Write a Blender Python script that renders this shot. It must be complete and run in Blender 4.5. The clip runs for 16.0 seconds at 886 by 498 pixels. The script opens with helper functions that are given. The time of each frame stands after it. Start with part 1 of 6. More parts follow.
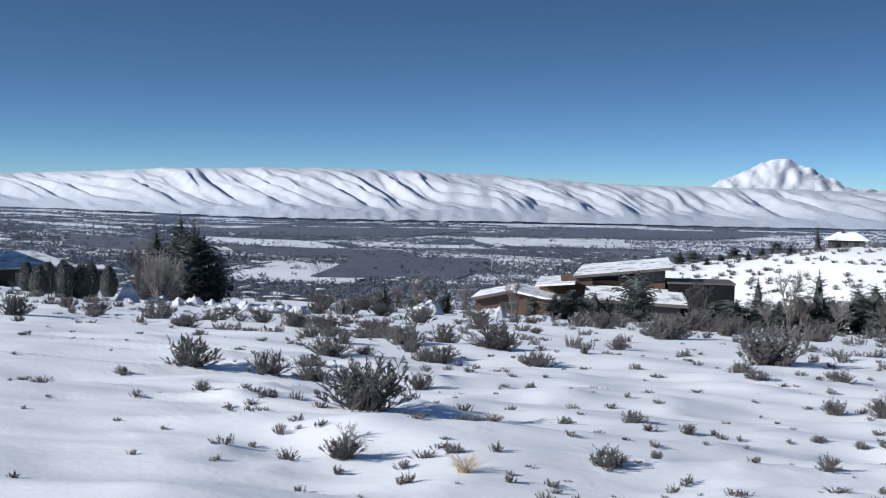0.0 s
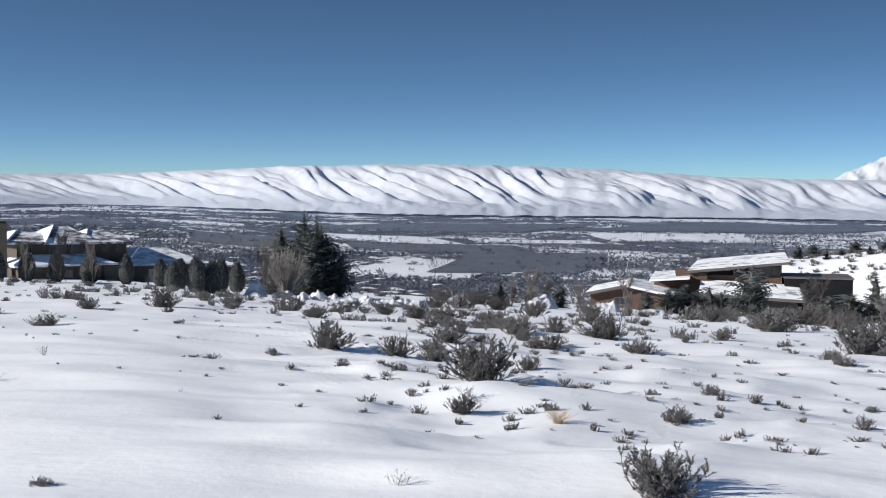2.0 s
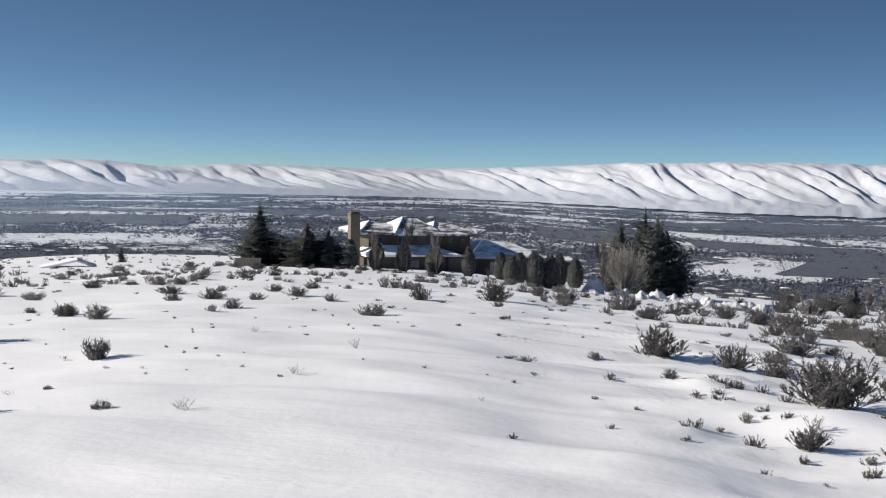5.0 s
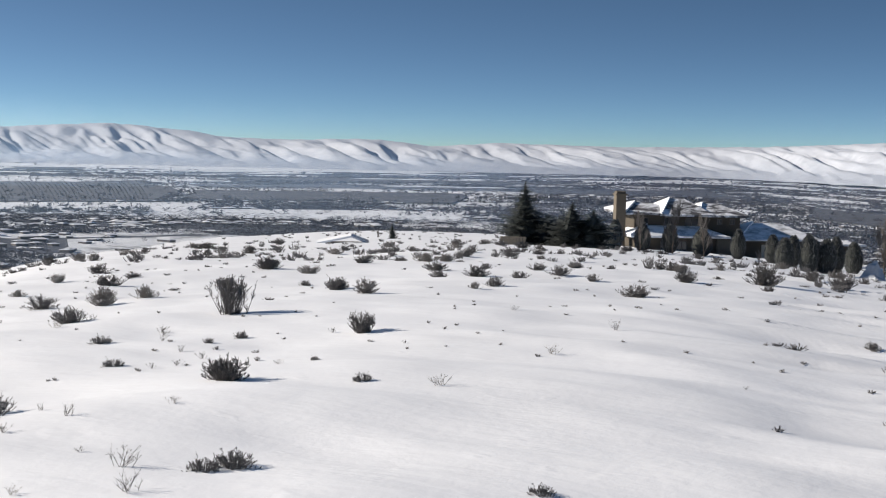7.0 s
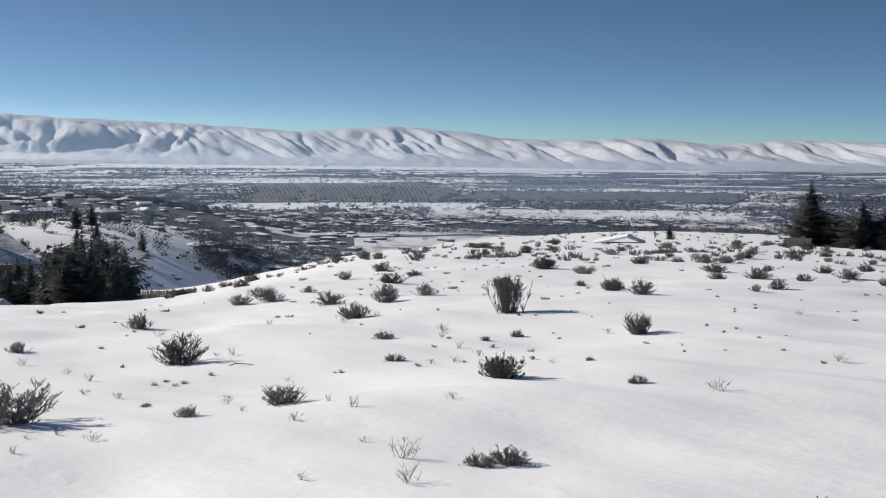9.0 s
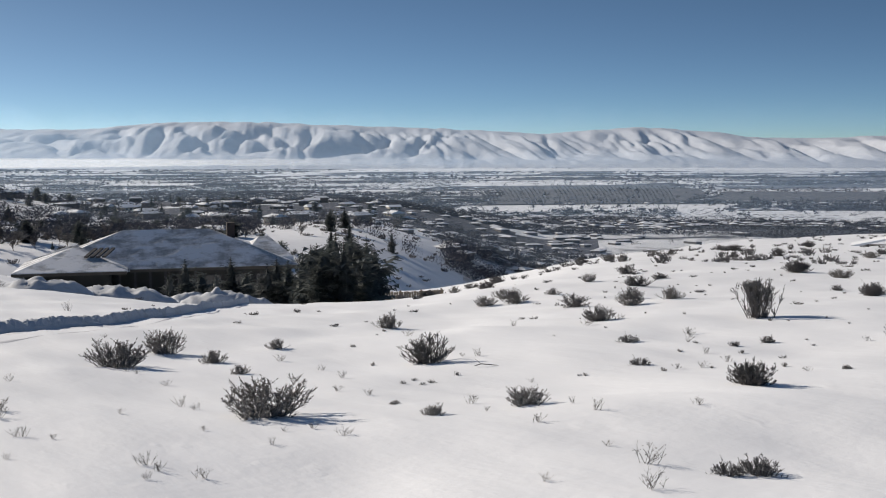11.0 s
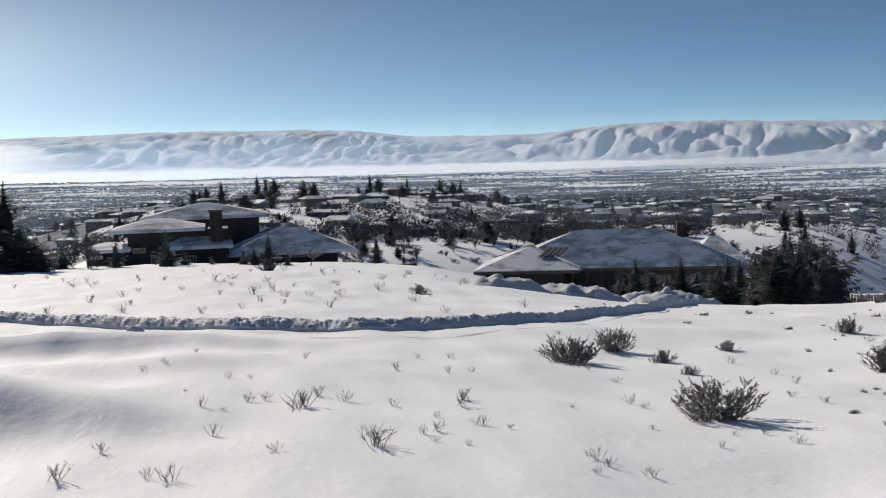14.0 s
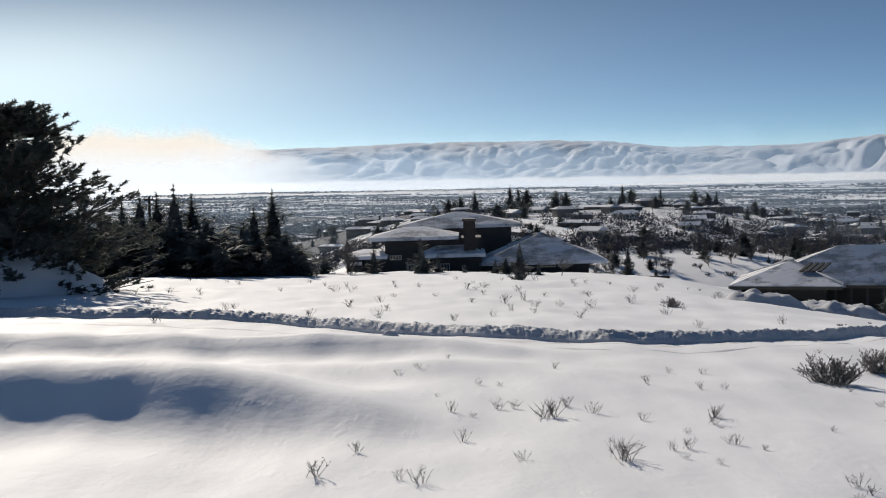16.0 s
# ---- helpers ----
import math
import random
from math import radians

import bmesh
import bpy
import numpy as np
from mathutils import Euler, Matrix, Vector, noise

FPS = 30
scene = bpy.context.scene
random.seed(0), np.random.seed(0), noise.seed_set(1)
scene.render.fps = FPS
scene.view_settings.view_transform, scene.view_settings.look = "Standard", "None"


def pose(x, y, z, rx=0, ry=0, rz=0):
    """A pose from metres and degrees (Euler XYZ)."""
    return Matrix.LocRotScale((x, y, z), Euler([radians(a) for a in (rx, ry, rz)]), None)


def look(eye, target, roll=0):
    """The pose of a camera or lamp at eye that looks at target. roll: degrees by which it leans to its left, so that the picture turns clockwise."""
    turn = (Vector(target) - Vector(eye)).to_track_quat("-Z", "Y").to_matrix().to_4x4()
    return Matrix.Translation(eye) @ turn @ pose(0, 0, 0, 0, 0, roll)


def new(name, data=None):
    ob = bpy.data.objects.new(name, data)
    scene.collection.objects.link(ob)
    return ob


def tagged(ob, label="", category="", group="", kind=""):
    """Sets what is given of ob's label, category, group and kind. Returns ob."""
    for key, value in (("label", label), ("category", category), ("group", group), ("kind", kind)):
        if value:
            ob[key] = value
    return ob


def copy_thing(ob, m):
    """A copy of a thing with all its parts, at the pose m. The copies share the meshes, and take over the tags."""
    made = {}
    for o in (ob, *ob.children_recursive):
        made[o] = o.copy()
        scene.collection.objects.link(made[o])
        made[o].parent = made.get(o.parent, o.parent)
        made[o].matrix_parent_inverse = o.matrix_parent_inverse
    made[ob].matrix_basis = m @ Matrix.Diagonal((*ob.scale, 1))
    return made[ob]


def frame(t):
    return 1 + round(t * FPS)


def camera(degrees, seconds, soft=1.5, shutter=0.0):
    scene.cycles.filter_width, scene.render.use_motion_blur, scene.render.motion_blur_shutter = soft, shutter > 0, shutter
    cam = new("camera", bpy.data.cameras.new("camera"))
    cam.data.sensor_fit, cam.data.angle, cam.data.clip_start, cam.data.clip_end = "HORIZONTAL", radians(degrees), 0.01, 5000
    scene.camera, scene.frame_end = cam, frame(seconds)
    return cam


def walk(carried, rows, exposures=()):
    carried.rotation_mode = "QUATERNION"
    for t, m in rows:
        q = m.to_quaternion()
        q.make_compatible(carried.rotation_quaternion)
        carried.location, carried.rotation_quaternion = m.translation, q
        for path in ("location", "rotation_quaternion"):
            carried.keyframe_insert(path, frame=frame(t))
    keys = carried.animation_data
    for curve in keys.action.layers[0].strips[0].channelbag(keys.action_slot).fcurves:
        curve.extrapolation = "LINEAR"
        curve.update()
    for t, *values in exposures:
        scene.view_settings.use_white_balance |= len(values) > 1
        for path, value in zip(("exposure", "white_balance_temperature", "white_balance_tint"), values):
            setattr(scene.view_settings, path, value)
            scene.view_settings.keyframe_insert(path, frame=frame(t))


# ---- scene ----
# ---- camera: a slow hand-held pan over a snowy hillside ----
cam = camera(41.2, 16.0, soft=1.05)
EYE = 1.7
# seconds, yaw, pitch, lean to the right, step forward
ROWS = [
    (0, -5.22, -2.71, -0.95, 0.68),
    (0.5, -1.67, -2.76, -0.68, 0.68),
    (1, 0.69, -2.47, -0.59, 0.68),
    (1.5, 0.2, -2.28, -0.43, -0.47),
    (2, 0.42, -2.99, -0.42, -2.07),
    (2.5, 2.42, -3.6, -0.08, -2.07),
    (3, 5.67, -3.72, 0.07, -2.07),
    (5.5, 20.19, -3.4, -1.36, 0),
    (6, 23.73, -3.65, -1.35, 0),
    (6.5, 26.76, -4.08, -1.47, 0),
    (7, 29.81, -4.64, -1.24, 0),
    (7.5, 32.96, -4.82, -0.87, 0),
    (8, 35.93, -4.77, -0.93, 0),
    (8.5, 39.43, -4.77, -0.7, 0),
    (9, 43.2, -4.84, -0.56, 0),
    (9.5, 46.44, -5, -0.43, 0),
    (12, 60.74, -4.34, 0.74, 0),
    (12.5, 63.8, -4.21, 0.9, 0),
    (13, 67.43, -4.14, 1.21, 0),
    (13.5, 71.83, -4.23, 1.51, 0),
    (14, 76.75, -4.35, 1.87, 0),
    (14.5, 81.01, -4.18, 2.09, 0),
    (15, 84.12, -3.93, 2.02, 0),
    (15.5, 86.83, -3.63, 1.81, 0),
    (16, 88.92, -3.47, 1.65, 0),
]


def stand(t, yaw, pitch, lean, step):
    a = radians(yaw)
    z = EYE - 0.058 * step
    return t, pose(-math.sin(a) * step, math.cos(a) * step, z, 90 + pitch, 0, yaw) @ pose(0, 0, 0, 0, 0, -lean)


walk(cam, [stand(*r) for r in ROWS], [(0.0, 0.44, 6150, 10), (1.5, 0.44, 6150, 10), (2.0, 0.54, 6550, 10), (2.5, 0.52, 7000, 11), (5.5, 0.46, 7000, 11), (7.0, 0.43, 7000, 11), (9.0, 0.31, 7000, 11), (9.7, 0.25, 7050, 11), (12.5, 0.15, 7100, 11), (14.5, 0.08, 7100, 11), (16.0, 0.02, 7100, 11)])

# ---- world and sun ----
SUN_AZ, SUN_EL = 109.0, 23.0      # degrees to the left of straight ahead, and up
world = bpy.data.worlds.new("winter_sky")
scene.world = world
world.use_nodes = True
wn = world.node_tree.nodes
sky = wn.new("ShaderNodeTexSky")
sky.sky_type = "NISHITA"
sky.sun_disc = False
sky.sun_elevation = radians(SUN_EL)
sky.sun_rotation = radians(-SUN_AZ)
sky.altitude = 1500
sky.air_density = 1.0
sky.dust_density = 1.4
sky.ozone_density = 2.0
wn["Background"].inputs["Strength"].default_value = 0.078
tc = wn.new("ShaderNodeTexCoord")
lift = wn.new("ShaderNodeVectorMath")      # clear, dry air: the deep blue reaches far down
lift.operation = "ADD"
lift.inputs[1].default_value = (0, 0, 0.022)
steep = wn.new("ShaderNodeVectorMath")
steep.operation = "MULTIPLY"
steep.inputs[1].default_value = (1, 1, 3.5)
world.node_tree.links.new(tc.outputs["Generated"], steep.inputs[0])
world.node_tree.links.new(steep.outputs[0], lift.inputs[0])
world.node_tree.links.new(lift.outputs[0], sky.inputs["Vector"])
tone = wn.new("ShaderNodeMix")
tone.data_type, tone.blend_type = "RGBA", "MULTIPLY"
tone.inputs[0].default_value = 1.0
tone.inputs[7].default_value = (0.77, 1.0, 1.1, 1)
world.node_tree.links.new(sky.outputs[0], tone.inputs[6])
world.node_tree.links.new(tone.outputs[2], wn["Background"].inputs["Color"])
sun_data = bpy.data.lights.new("sun", "SUN")
sun_data.energy, sun_data.angle, sun_data.color = 4.6, radians(0.6), (1.0, 0.95, 0.88)
sun = new("sun", sun_data)
sa, se = radians(SUN_AZ), radians(SUN_EL)
SUN_DIR = Vector((-math.sin(sa) * math.cos(se), math.cos(sa) * math.cos(se), math.sin(se)))
sun.matrix_world = look(SUN_DIR * 50, (0, 0, 0))


# ---- plan: azimuth (degrees to the left), range (metres), height ----
def smooth(a, b, x):
    s = np.clip((np.asarray(x, float) - a) / (b - a), 0, 1)
    return s * s * (3 - 2 * s)


AZ_TAB = np.linspace(-240, 240, 9601)
NEAR_TAB = 1 + 0.5 * (1 - smooth(3, 18, AZ_TAB)) * (1 - smooth(-22, -60, AZ_TAB))
TURN_TAB = np.concatenate([[0], np.cumsum((NEAR_TAB[1:] + NEAR_TAB[:-1]) / 2 * np.diff(AZ_TAB))])
TURN_TAB += 40 - np.interp(40, AZ_TAB, TURN_TAB)


def nearness(az):
    return np.interp(az, AZ_TAB, NEAR_TAB)


def turned(az):
    return np.interp(az, AZ_TAB, TURN_TAB)


def unturned(bearing):
    return np.interp(bearing, TURN_TAB, AZ_TAB)


def spot(az, r, z=0.0):
    """A place of the plan in the world; z is the height over the standing point."""
    g, d = radians(float(turned(az))), r / float(nearness(az))
    return Vector((-math.sin(g) * d, math.cos(g) * d, z))


def facing(az, extra=0.0):
    """The turn about z with which a thing at az faces along the line of sight."""
    return float(turned(az)) + extra


FINE = np.linspace(-180, 180, 1441)


def softened(at, values, width):
    """The values over all azimuths, with the corners rounded off."""
    k = int(width * 4) | 1
    v = np.interp(FINE, at, values)
    w = np.hanning(k + 2)[1:-1]
    return np.convolve(np.pad(v, k // 2, mode="edge"), w / w.sum(), "valid")


SLOPE_AT = [-110, -60, 33, 40, 45, 51, 57, 66, 75, 81, 86.5, 92, 97, 101, 105, 115, 180]
SLOPE = [0.0, 0.06, 0.06, 0.064, 0.068, 0.075, 0.082, 0.08, 0.071, 0.0635, 0.0585, 0.056, 0.055, 0.0515, 0.046, 0.04, 0.0]
EDGE_AT = [-110, -20, 5, 14, 25, 33, 40, 45, 51, 56, 60, 70, 74, 80, 100, 120, 180]
EDGE = [150, 230, 205, 205, 215, 290, 200, 115, 95, 100, 118, 118, 84, 76, 72, 70, 150]

SLOPE_TAB, EDGE_TAB = softened(SLOPE_AT, SLOPE, 12), softened(EDGE_AT, EDGE, 4)
SLOPE_TAB = SLOPE_TAB * (1 + 0.5 * (1 - smooth(-10, 26, FINE)) * (1 - smooth(-22, -60, FINE))) / nearness(FINE)


def bumps(x, y, scale, octaves=3, off=0.0):
    return noise.fractal(Vector((x / scale + off, y / scale - off, off)), 1.0, 2.0, octaves)


def relief(az, r):
    """Height of the ground without its small drifts, arrays allowed."""
    az, r = np.asarray(az, float), np.asarray(r, float)
    s, e = np.interp(az, FINE, SLOPE_TAB), np.interp(az, FINE, EDGE_TAB)
    field = -s * np.minimum(r, e)
    field = field - 2.8 * smooth(28, 88, np.minimum(r, e)) * smooth(45, 60, az) * smooth(79, 67, az)
    over = np.maximum(r - e, 0)
    drop = field - over * 0.2 * smooth(0, 60, over) - over * s * 0.9
    floor = -50 - 3.0 * np.sin(r / 420 + az / 23) + 0.0075 * r * smooth(62, 105, az)
    z = np.maximum(drop, floor) + 2.2 * np.exp(-np.abs(drop - floor) / 5) * (over > 0)
    # the built-up shoulder beyond the near houses
    shoulder = -17 - 0.017 * r - 24 * smooth(15, 30, np.abs(az - 76)) - 50 * smooth(760, 1400, r) + 1.2 * np.sin(r / 45 + az / 5)
    shoulder = shoulder + 11.5 * np.exp(-((r - 570) / 210) ** 2) * smooth(69, 79, az) * smooth(96, 89, az)
    z = np.where(r > 170, np.maximum(z, shoulder * smooth(170, 330, r) + z * (1 - smooth(170, 330, r))), z)
    # the bare hill beyond the modern house
    hill = -6.4 - 4.0 * smooth(-13.5, -7, az) - 12 * smooth(-7.2, -3.5, az) - 40 * smooth(-4, 1, az) - 0.03 * np.abs(r - 330) - 40 * smooth(360, 600, r)
    rising = smooth(205, 320, r)
    z = np.where((r > 205) & (az > -60), np.maximum(z, hill * rising + z * (1 - rising)), z)
    return z


def drifts(az, r):
    """Small wind drifts and hollows in the snow of the near field."""
    if r > 320:
        return 0.0
    p = spot(az, r)
    fade = min(1.0, r / 8) * (1 - float(smooth(200, 320, r)))
    z = 0.16 * bumps(p.x, p.y, 9.0, 3) + 0.06 * bumps(p.x * 0.45, p.y, 1.3, 2, 7.1)
    z += 0.28 * bumps(p.x, p.y, 40.0, 2, 3.3) - 0.25 * float(smooth(60, 120, r))
    z += (0.05 + 0.1 * float(smooth(26, 8, az))) * bumps(p.x * 0.5 + p.y * 0.2, p.y * 1.1, 2.6, 3, 9.4) * (1 - float(smooth(50, 70, az)) * 0.5)
    carved = float(smooth(13, 4, az)) * float(smooth(9, 16, r)) * (1 - float(smooth(32, 62, r)))
    if carved > 0:
        lip = abs(noise.noise(Vector((p.x * 0.3, p.y * 0.7, 4.4)))) + 0.4 * abs(noise.noise(Vector((p.x * 0.8 + 3, p.y * 1.3, 8.4))))
        z += carved * (0.16 - 0.3 * lip) * (0.6 + 0.8 * max(0.0, 0.4 + bumps(p.x, p.y, 12.0, 2, 15.0)))
    lee = float(smooth(60, 72, az)) * (1 - float(smooth(38, 50, r)))
    if lee > 0:
        k = r + 0.9 * bumps(p.x, p.y, 14.0, 2, 11.0) - (az - 90) * 0.05
        for c, h, w, a0, a1 in ((11.8, 0.58, 1.1, 86, 103), (15.8, 0.14, 1.0, 76, 90), (19.6, 0.33, 0.8, 80, 95)):
            d = (k - c) / w
            ridge_h = math.exp(-d * d * (0.35 if d > 0 else 1.6))
            z += lee * h * ridge_h * float(smooth(a0, a1, az))
    return z * fade


def ground_z(az, r):
    return float(relief(az, r)) + drifts(az, r)


def base(az, r, lift=0.0):
    return spot(az, r, ground_z(az, r) + lift)


# ---- materials ----
def shader(name):
    m = bpy.data.materials.new(name)
    m.use_nodes = True
    nt = m.node_tree
    return m, nt, nt.nodes, nt.links, nt.nodes["Principled BSDF"]


def mixed(nt, fac, a, b):
    n = nt.nodes.new("ShaderNodeMix")
    n.data_type = "RGBA"
    for slot, v in ((0, fac), (6, a), (7, b)):
        if isinstance(v, bpy.types.NodeSocket):
            nt.links.new(v, n.inputs[slot])
        else:
            n.inputs[slot].default_value = v if slot == 0 else (*v, 1)
    return n.outputs[2]


def noisy(nt, scale, detail=4.0, rough=0.6, lo=0.35, hi=0.65, coords=None):
    n = nt.nodes.new("ShaderNodeTexNoise")
    n.inputs["Scale"].default_value, n.inputs["Detail"].default_value, n.inputs["Roughness"].default_value = scale, detail, rough
    if coords is None:
        g = nt.nodes.new("ShaderNodeNewGeometry")
        coords = g.outputs["Position"]
    nt.links.new(coords, n.inputs["Vector"])
    r = nt.nodes.new("ShaderNodeMapRange")
    r.inputs[1].default_value, r.inputs[2].default_value = lo, hi
    nt.links.new(n.outputs[0], r.inputs[0])
    return r.outputs[0]


def bumped(nt, bsdf, height, strength, distance):
    b = nt.nodes.new("ShaderNodeBump")
    b.inputs["Strength"].default_value, b.inputs["Distance"].default_value = strength, distance
    nt.links.new(height, b.inputs["Height"])
    nt.links.new(b.outputs[0], bsdf.inputs["Normal"])


def plain(name, a, b, scale=3.0, rough=0.8, bump=0.3, dist=0.02, fine=30.0, metal=0.0, vary=0.0, through_light=0.0):
    """Two tones mixed at two scales, with fine relief."""
    m, nt, nodes, links, bsdf = shader(name)
    tc = nodes.new("ShaderNodeTexCoord")
    big = noisy(nt, scale, coords=tc.outputs["Object"])
    small = noisy(nt, fine, 3.0, coords=tc.outputs["Object"])
    c = mixed(nt, big, a, b)
    dark = tuple(x * 0.6 for x in a)
    f = nodes.new("ShaderNodeMath")
    f.operation = "MULTIPLY"
    f.inputs[1].default_value = 0.35
    links.new(small, f.inputs[0])
    c = mixed(nt, f.outputs[0], c, dark)
    if vary:
        oi = nodes.new("ShaderNodeObjectInfo")
        hv = nodes.new("ShaderNodeHueSaturation")
        mr = nodes.new("ShaderNodeMapRange")
        mr.inputs[3].default_value, mr.inputs[4].default_value = 1 - vary, 1 + vary
        links.new(oi.outputs["Random"], mr.inputs[0])
        links.new(mr.outputs[0], hv.inputs["Value"])
        links.new(c, hv.inputs["Color"])
        c = hv.outputs[0]
    links.new(c, bsdf.inputs["Base Color"])
    bsdf.inputs["Roughness"].default_value, bsdf.inputs["Metallic"].default_value = rough, metal
    if bump:
        bumped(nt, bsdf, small, bump, dist)
    if through_light:
        tl, mix = nodes.new("ShaderNodeBsdfTranslucent"), nodes.new("ShaderNodeMixShader")
        mix.inputs[0].default_value = through_light
        links.new(c, tl.inputs[0])
        links.new(bsdf.outputs[0], mix.inputs[1])
        links.new(tl.outputs[0], mix.inputs[2])
        links.new(mix.outputs[0], nodes["Material Output"].inputs[0])
    return m


def snow_material(name, tint=(0.86, 0.88, 0.92), grain=7.0, dirty=0.0):
    m, nt, nodes, links, bsdf = shader(name)
    c = mixed(nt, noisy(nt, 0.25, 5.0), tint, tuple(x * 0.93 for x in tint))
    if dirty:
        f = nodes.new("ShaderNodeMath")
        f.operation = "MULTIPLY"
        f.inputs[1].default_value = dirty
        links.new(noisy(nt, 2.2, 6.0, 0.7, 0.5, 0.75), f.inputs[0])
        c = mixed(nt, f.outputs[0], c, (0.3, 0.28, 0.26))
    links.new(c, bsdf.inputs["Base Color"])
    bsdf.inputs["Roughness"].default_value = 0.72
    bsdf.inputs["Specular IOR Level"].default_value = 0.1
    g = nodes.new("ShaderNodeNewGeometry")
    mp = nodes.new("ShaderNodeMapping")
    mp.inputs["Rotation"].default_value, mp.inputs["Scale"].default_value = (0, 0, 0.25), (0.55, 1.5, 1.0)
    links.new(g.outputs["Position"], mp.inputs[0])
    ripple = noisy(nt, 1.0, 4.0, 0.5, 0.42, 0.72, mp.outputs[0])
    add = nodes.new("ShaderNodeMath")
    add.operation = "ADD"
    links.new(noisy(nt, grain, 5.0, 0.6, 0.2, 0.8), add.inputs[0])
    links.new(noisy(nt, 1.1, 4.0, 0.55, 0.2, 0.8), add.inputs[1])
    big = nodes.new("ShaderNodeMath")
    big.operation = "MULTIPLY_ADD"
    big.inputs[1].default_value = 3.0
    links.new(ripple, big.inputs[0])
    links.new(add.outputs[0], big.inputs[2])
    # small clods, crusts and old prints scattered over the surface
    mp2 = nodes.new("ShaderNodeMapping")
    mp2.inputs["Rotation"].default_value, mp2.inputs["Scale"].default_value = (0, 0, 0.9), (0.8, 1.7, 1.0)
    links.new(g.outputs["Position"], mp2.inputs[0])
    clods = nodes.new("ShaderNodeMath")
    clods.operation = "MULTIPLY_ADD"
    clods.inputs[1].default_value = 1.6
    links.new(noisy(nt, 1.9, 3.0, 0.55, 0.63, 0.76, mp2.outputs[0]), clods.inputs[0])
    links.new(big.outputs[0], clods.inputs[2])
    bumped(nt, bsdf, clods.outputs[0], 0.075, 0.05)
    return m


SNOW = snow_material("snow")
ROOF_SNOW = snow_material("roof_snow", (0.85, 0.87, 0.91), 3.0)
# blue-grey tint carries the bank's shaded near side, with dirt mottled over it
PILE_SNOW = snow_material("ploughed_snow", (0.56, 0.585, 0.63), 4.0, 0.5)
ROAD_SNOW = snow_material("packed_road_snow", (0.74, 0.75, 0.78), 5.0, 0.5)


def ridge_material():
    """Snow over sagebrush slopes, thin where the steep gully sides are blown bare."""
    m, nt, nodes, links, bsdf = shader("ridge_snow")
    g = nodes.new("ShaderNodeNewGeometry")
    sp = nodes.new("ShaderNodeSeparateXYZ")
    links.new(g.outputs["Normal"], sp.inputs[0])
    steep = nodes.new("ShaderNodeMapRange")
    steep.inputs[1].default_value, steep.inputs[2].default_value = 0.97, 0.80
    links.new(sp.outputs[2], steep.inputs[0])
    mul = nodes.new("ShaderNodeMath")
    mul.operation = "MULTIPLY"
    links.new(steep.outputs[0], mul.inputs[0])
    links.new(noisy(nt, 0.02, 6.0, 0.7, 0.42, 0.62), mul.inputs[1])
    sc = nodes.new("ShaderNodeMath")
    sc.operation = "MULTIPLY"
    sc.inputs[1].default_value = 0.34
    links.new(mul.outputs[0], sc.inputs[0])
    c = mixed(nt, sc.outputs[0], (0.52, 0.55, 0.61), (0.2, 0.225, 0.28))
    f2 = nodes.new("ShaderNodeMath")
    f2.operation = "MULTIPLY"
    f2.inputs[1].default_value = 0.16
    links.new(noisy(nt, 0.11, 5.0, 0.75, 0.5, 0.7), f2.inputs[0])
    c = mixed(nt, f2.outputs[0], c, (0.3, 0.3, 0.32))
    links.new(c, bsdf.inputs["Base Color"])
    bsdf.inputs["Roughness"].default_value = 0.85
    bsdf.inputs["Specular IOR Level"].default_value = 0.1
    bumped(nt, bsdf, noisy(nt, 0.03, 6.0, 0.6, 0.2, 0.8), 0.3, 12.0)
    return m


def valley_material():
    """Patchwork of snow-covered fields, bare orchards, scrub and built-up ground."""
    m, nt, nodes, links, bsdf = shader("valley_fields")
    g = nodes.new("ShaderNodeNewGeometry")
    mp = nodes.new("ShaderNodeMapping")
    mp.inputs["Rotation"].default_value = (0, 0, 0.5)
    mp.inputs["Scale"].default_value = (1 / 105, 1 / 170, 0)
    links.new(g.outputs["Position"], mp.inputs[0])
    v = nodes.new("ShaderNodeTexVoronoi")
    v.distance = "CHEBYCHEV"
    v.inputs["Scale"].default_value = 1.0
    v.inputs["Randomness"].default_value = 0.85
    links.new(mp.outputs[0], v.inputs["Vector"])
    sp = nodes.new("ShaderNodeSeparateColor")
    links.new(v.outputs["Color"], sp.inputs[0])
    kind = nodes.new("ShaderNodeMapRange")
    kind.inputs[1].default_value, kind.inputs[2].default_value = 0.55, 0.57
    links.new(sp.outputs[0], kind.inputs[0])
    scrub = noisy(nt, 0.035, 8.0, 0.75, 0.38, 0.6)
    orch = mixed(nt, noisy(nt, 0.3, 4.0, 0.8), (0.075, 0.085, 0.115), (0.15, 0.165, 0.205))
    snow = mixed(nt, noisy(nt, 0.02, 6.0, 0.7, 0.52, 0.66), (0.78, 0.8, 0.84), (0.17, 0.18, 0.2))
    f = nodes.new("ShaderNodeMath")
    f.operation = "MULTIPLY"
    f.inputs[1].default_value = 0.65
    links.new(scrub, f.inputs[0])
    orch = mixed(nt, f.outputs[0], orch, (0.13, 0.135, 0.145))
    c = mixed(nt, kind.outputs[0], snow, orch)
    links.new(c, bsdf.inputs["Base Color"])
    bsdf.inputs["Roughness"].default_value = 0.9
    bsdf.inputs["Specular IOR Level"].default_value = 0.1
    bumped(nt, bsdf, scrub, 0.6, 3.0)
    return m


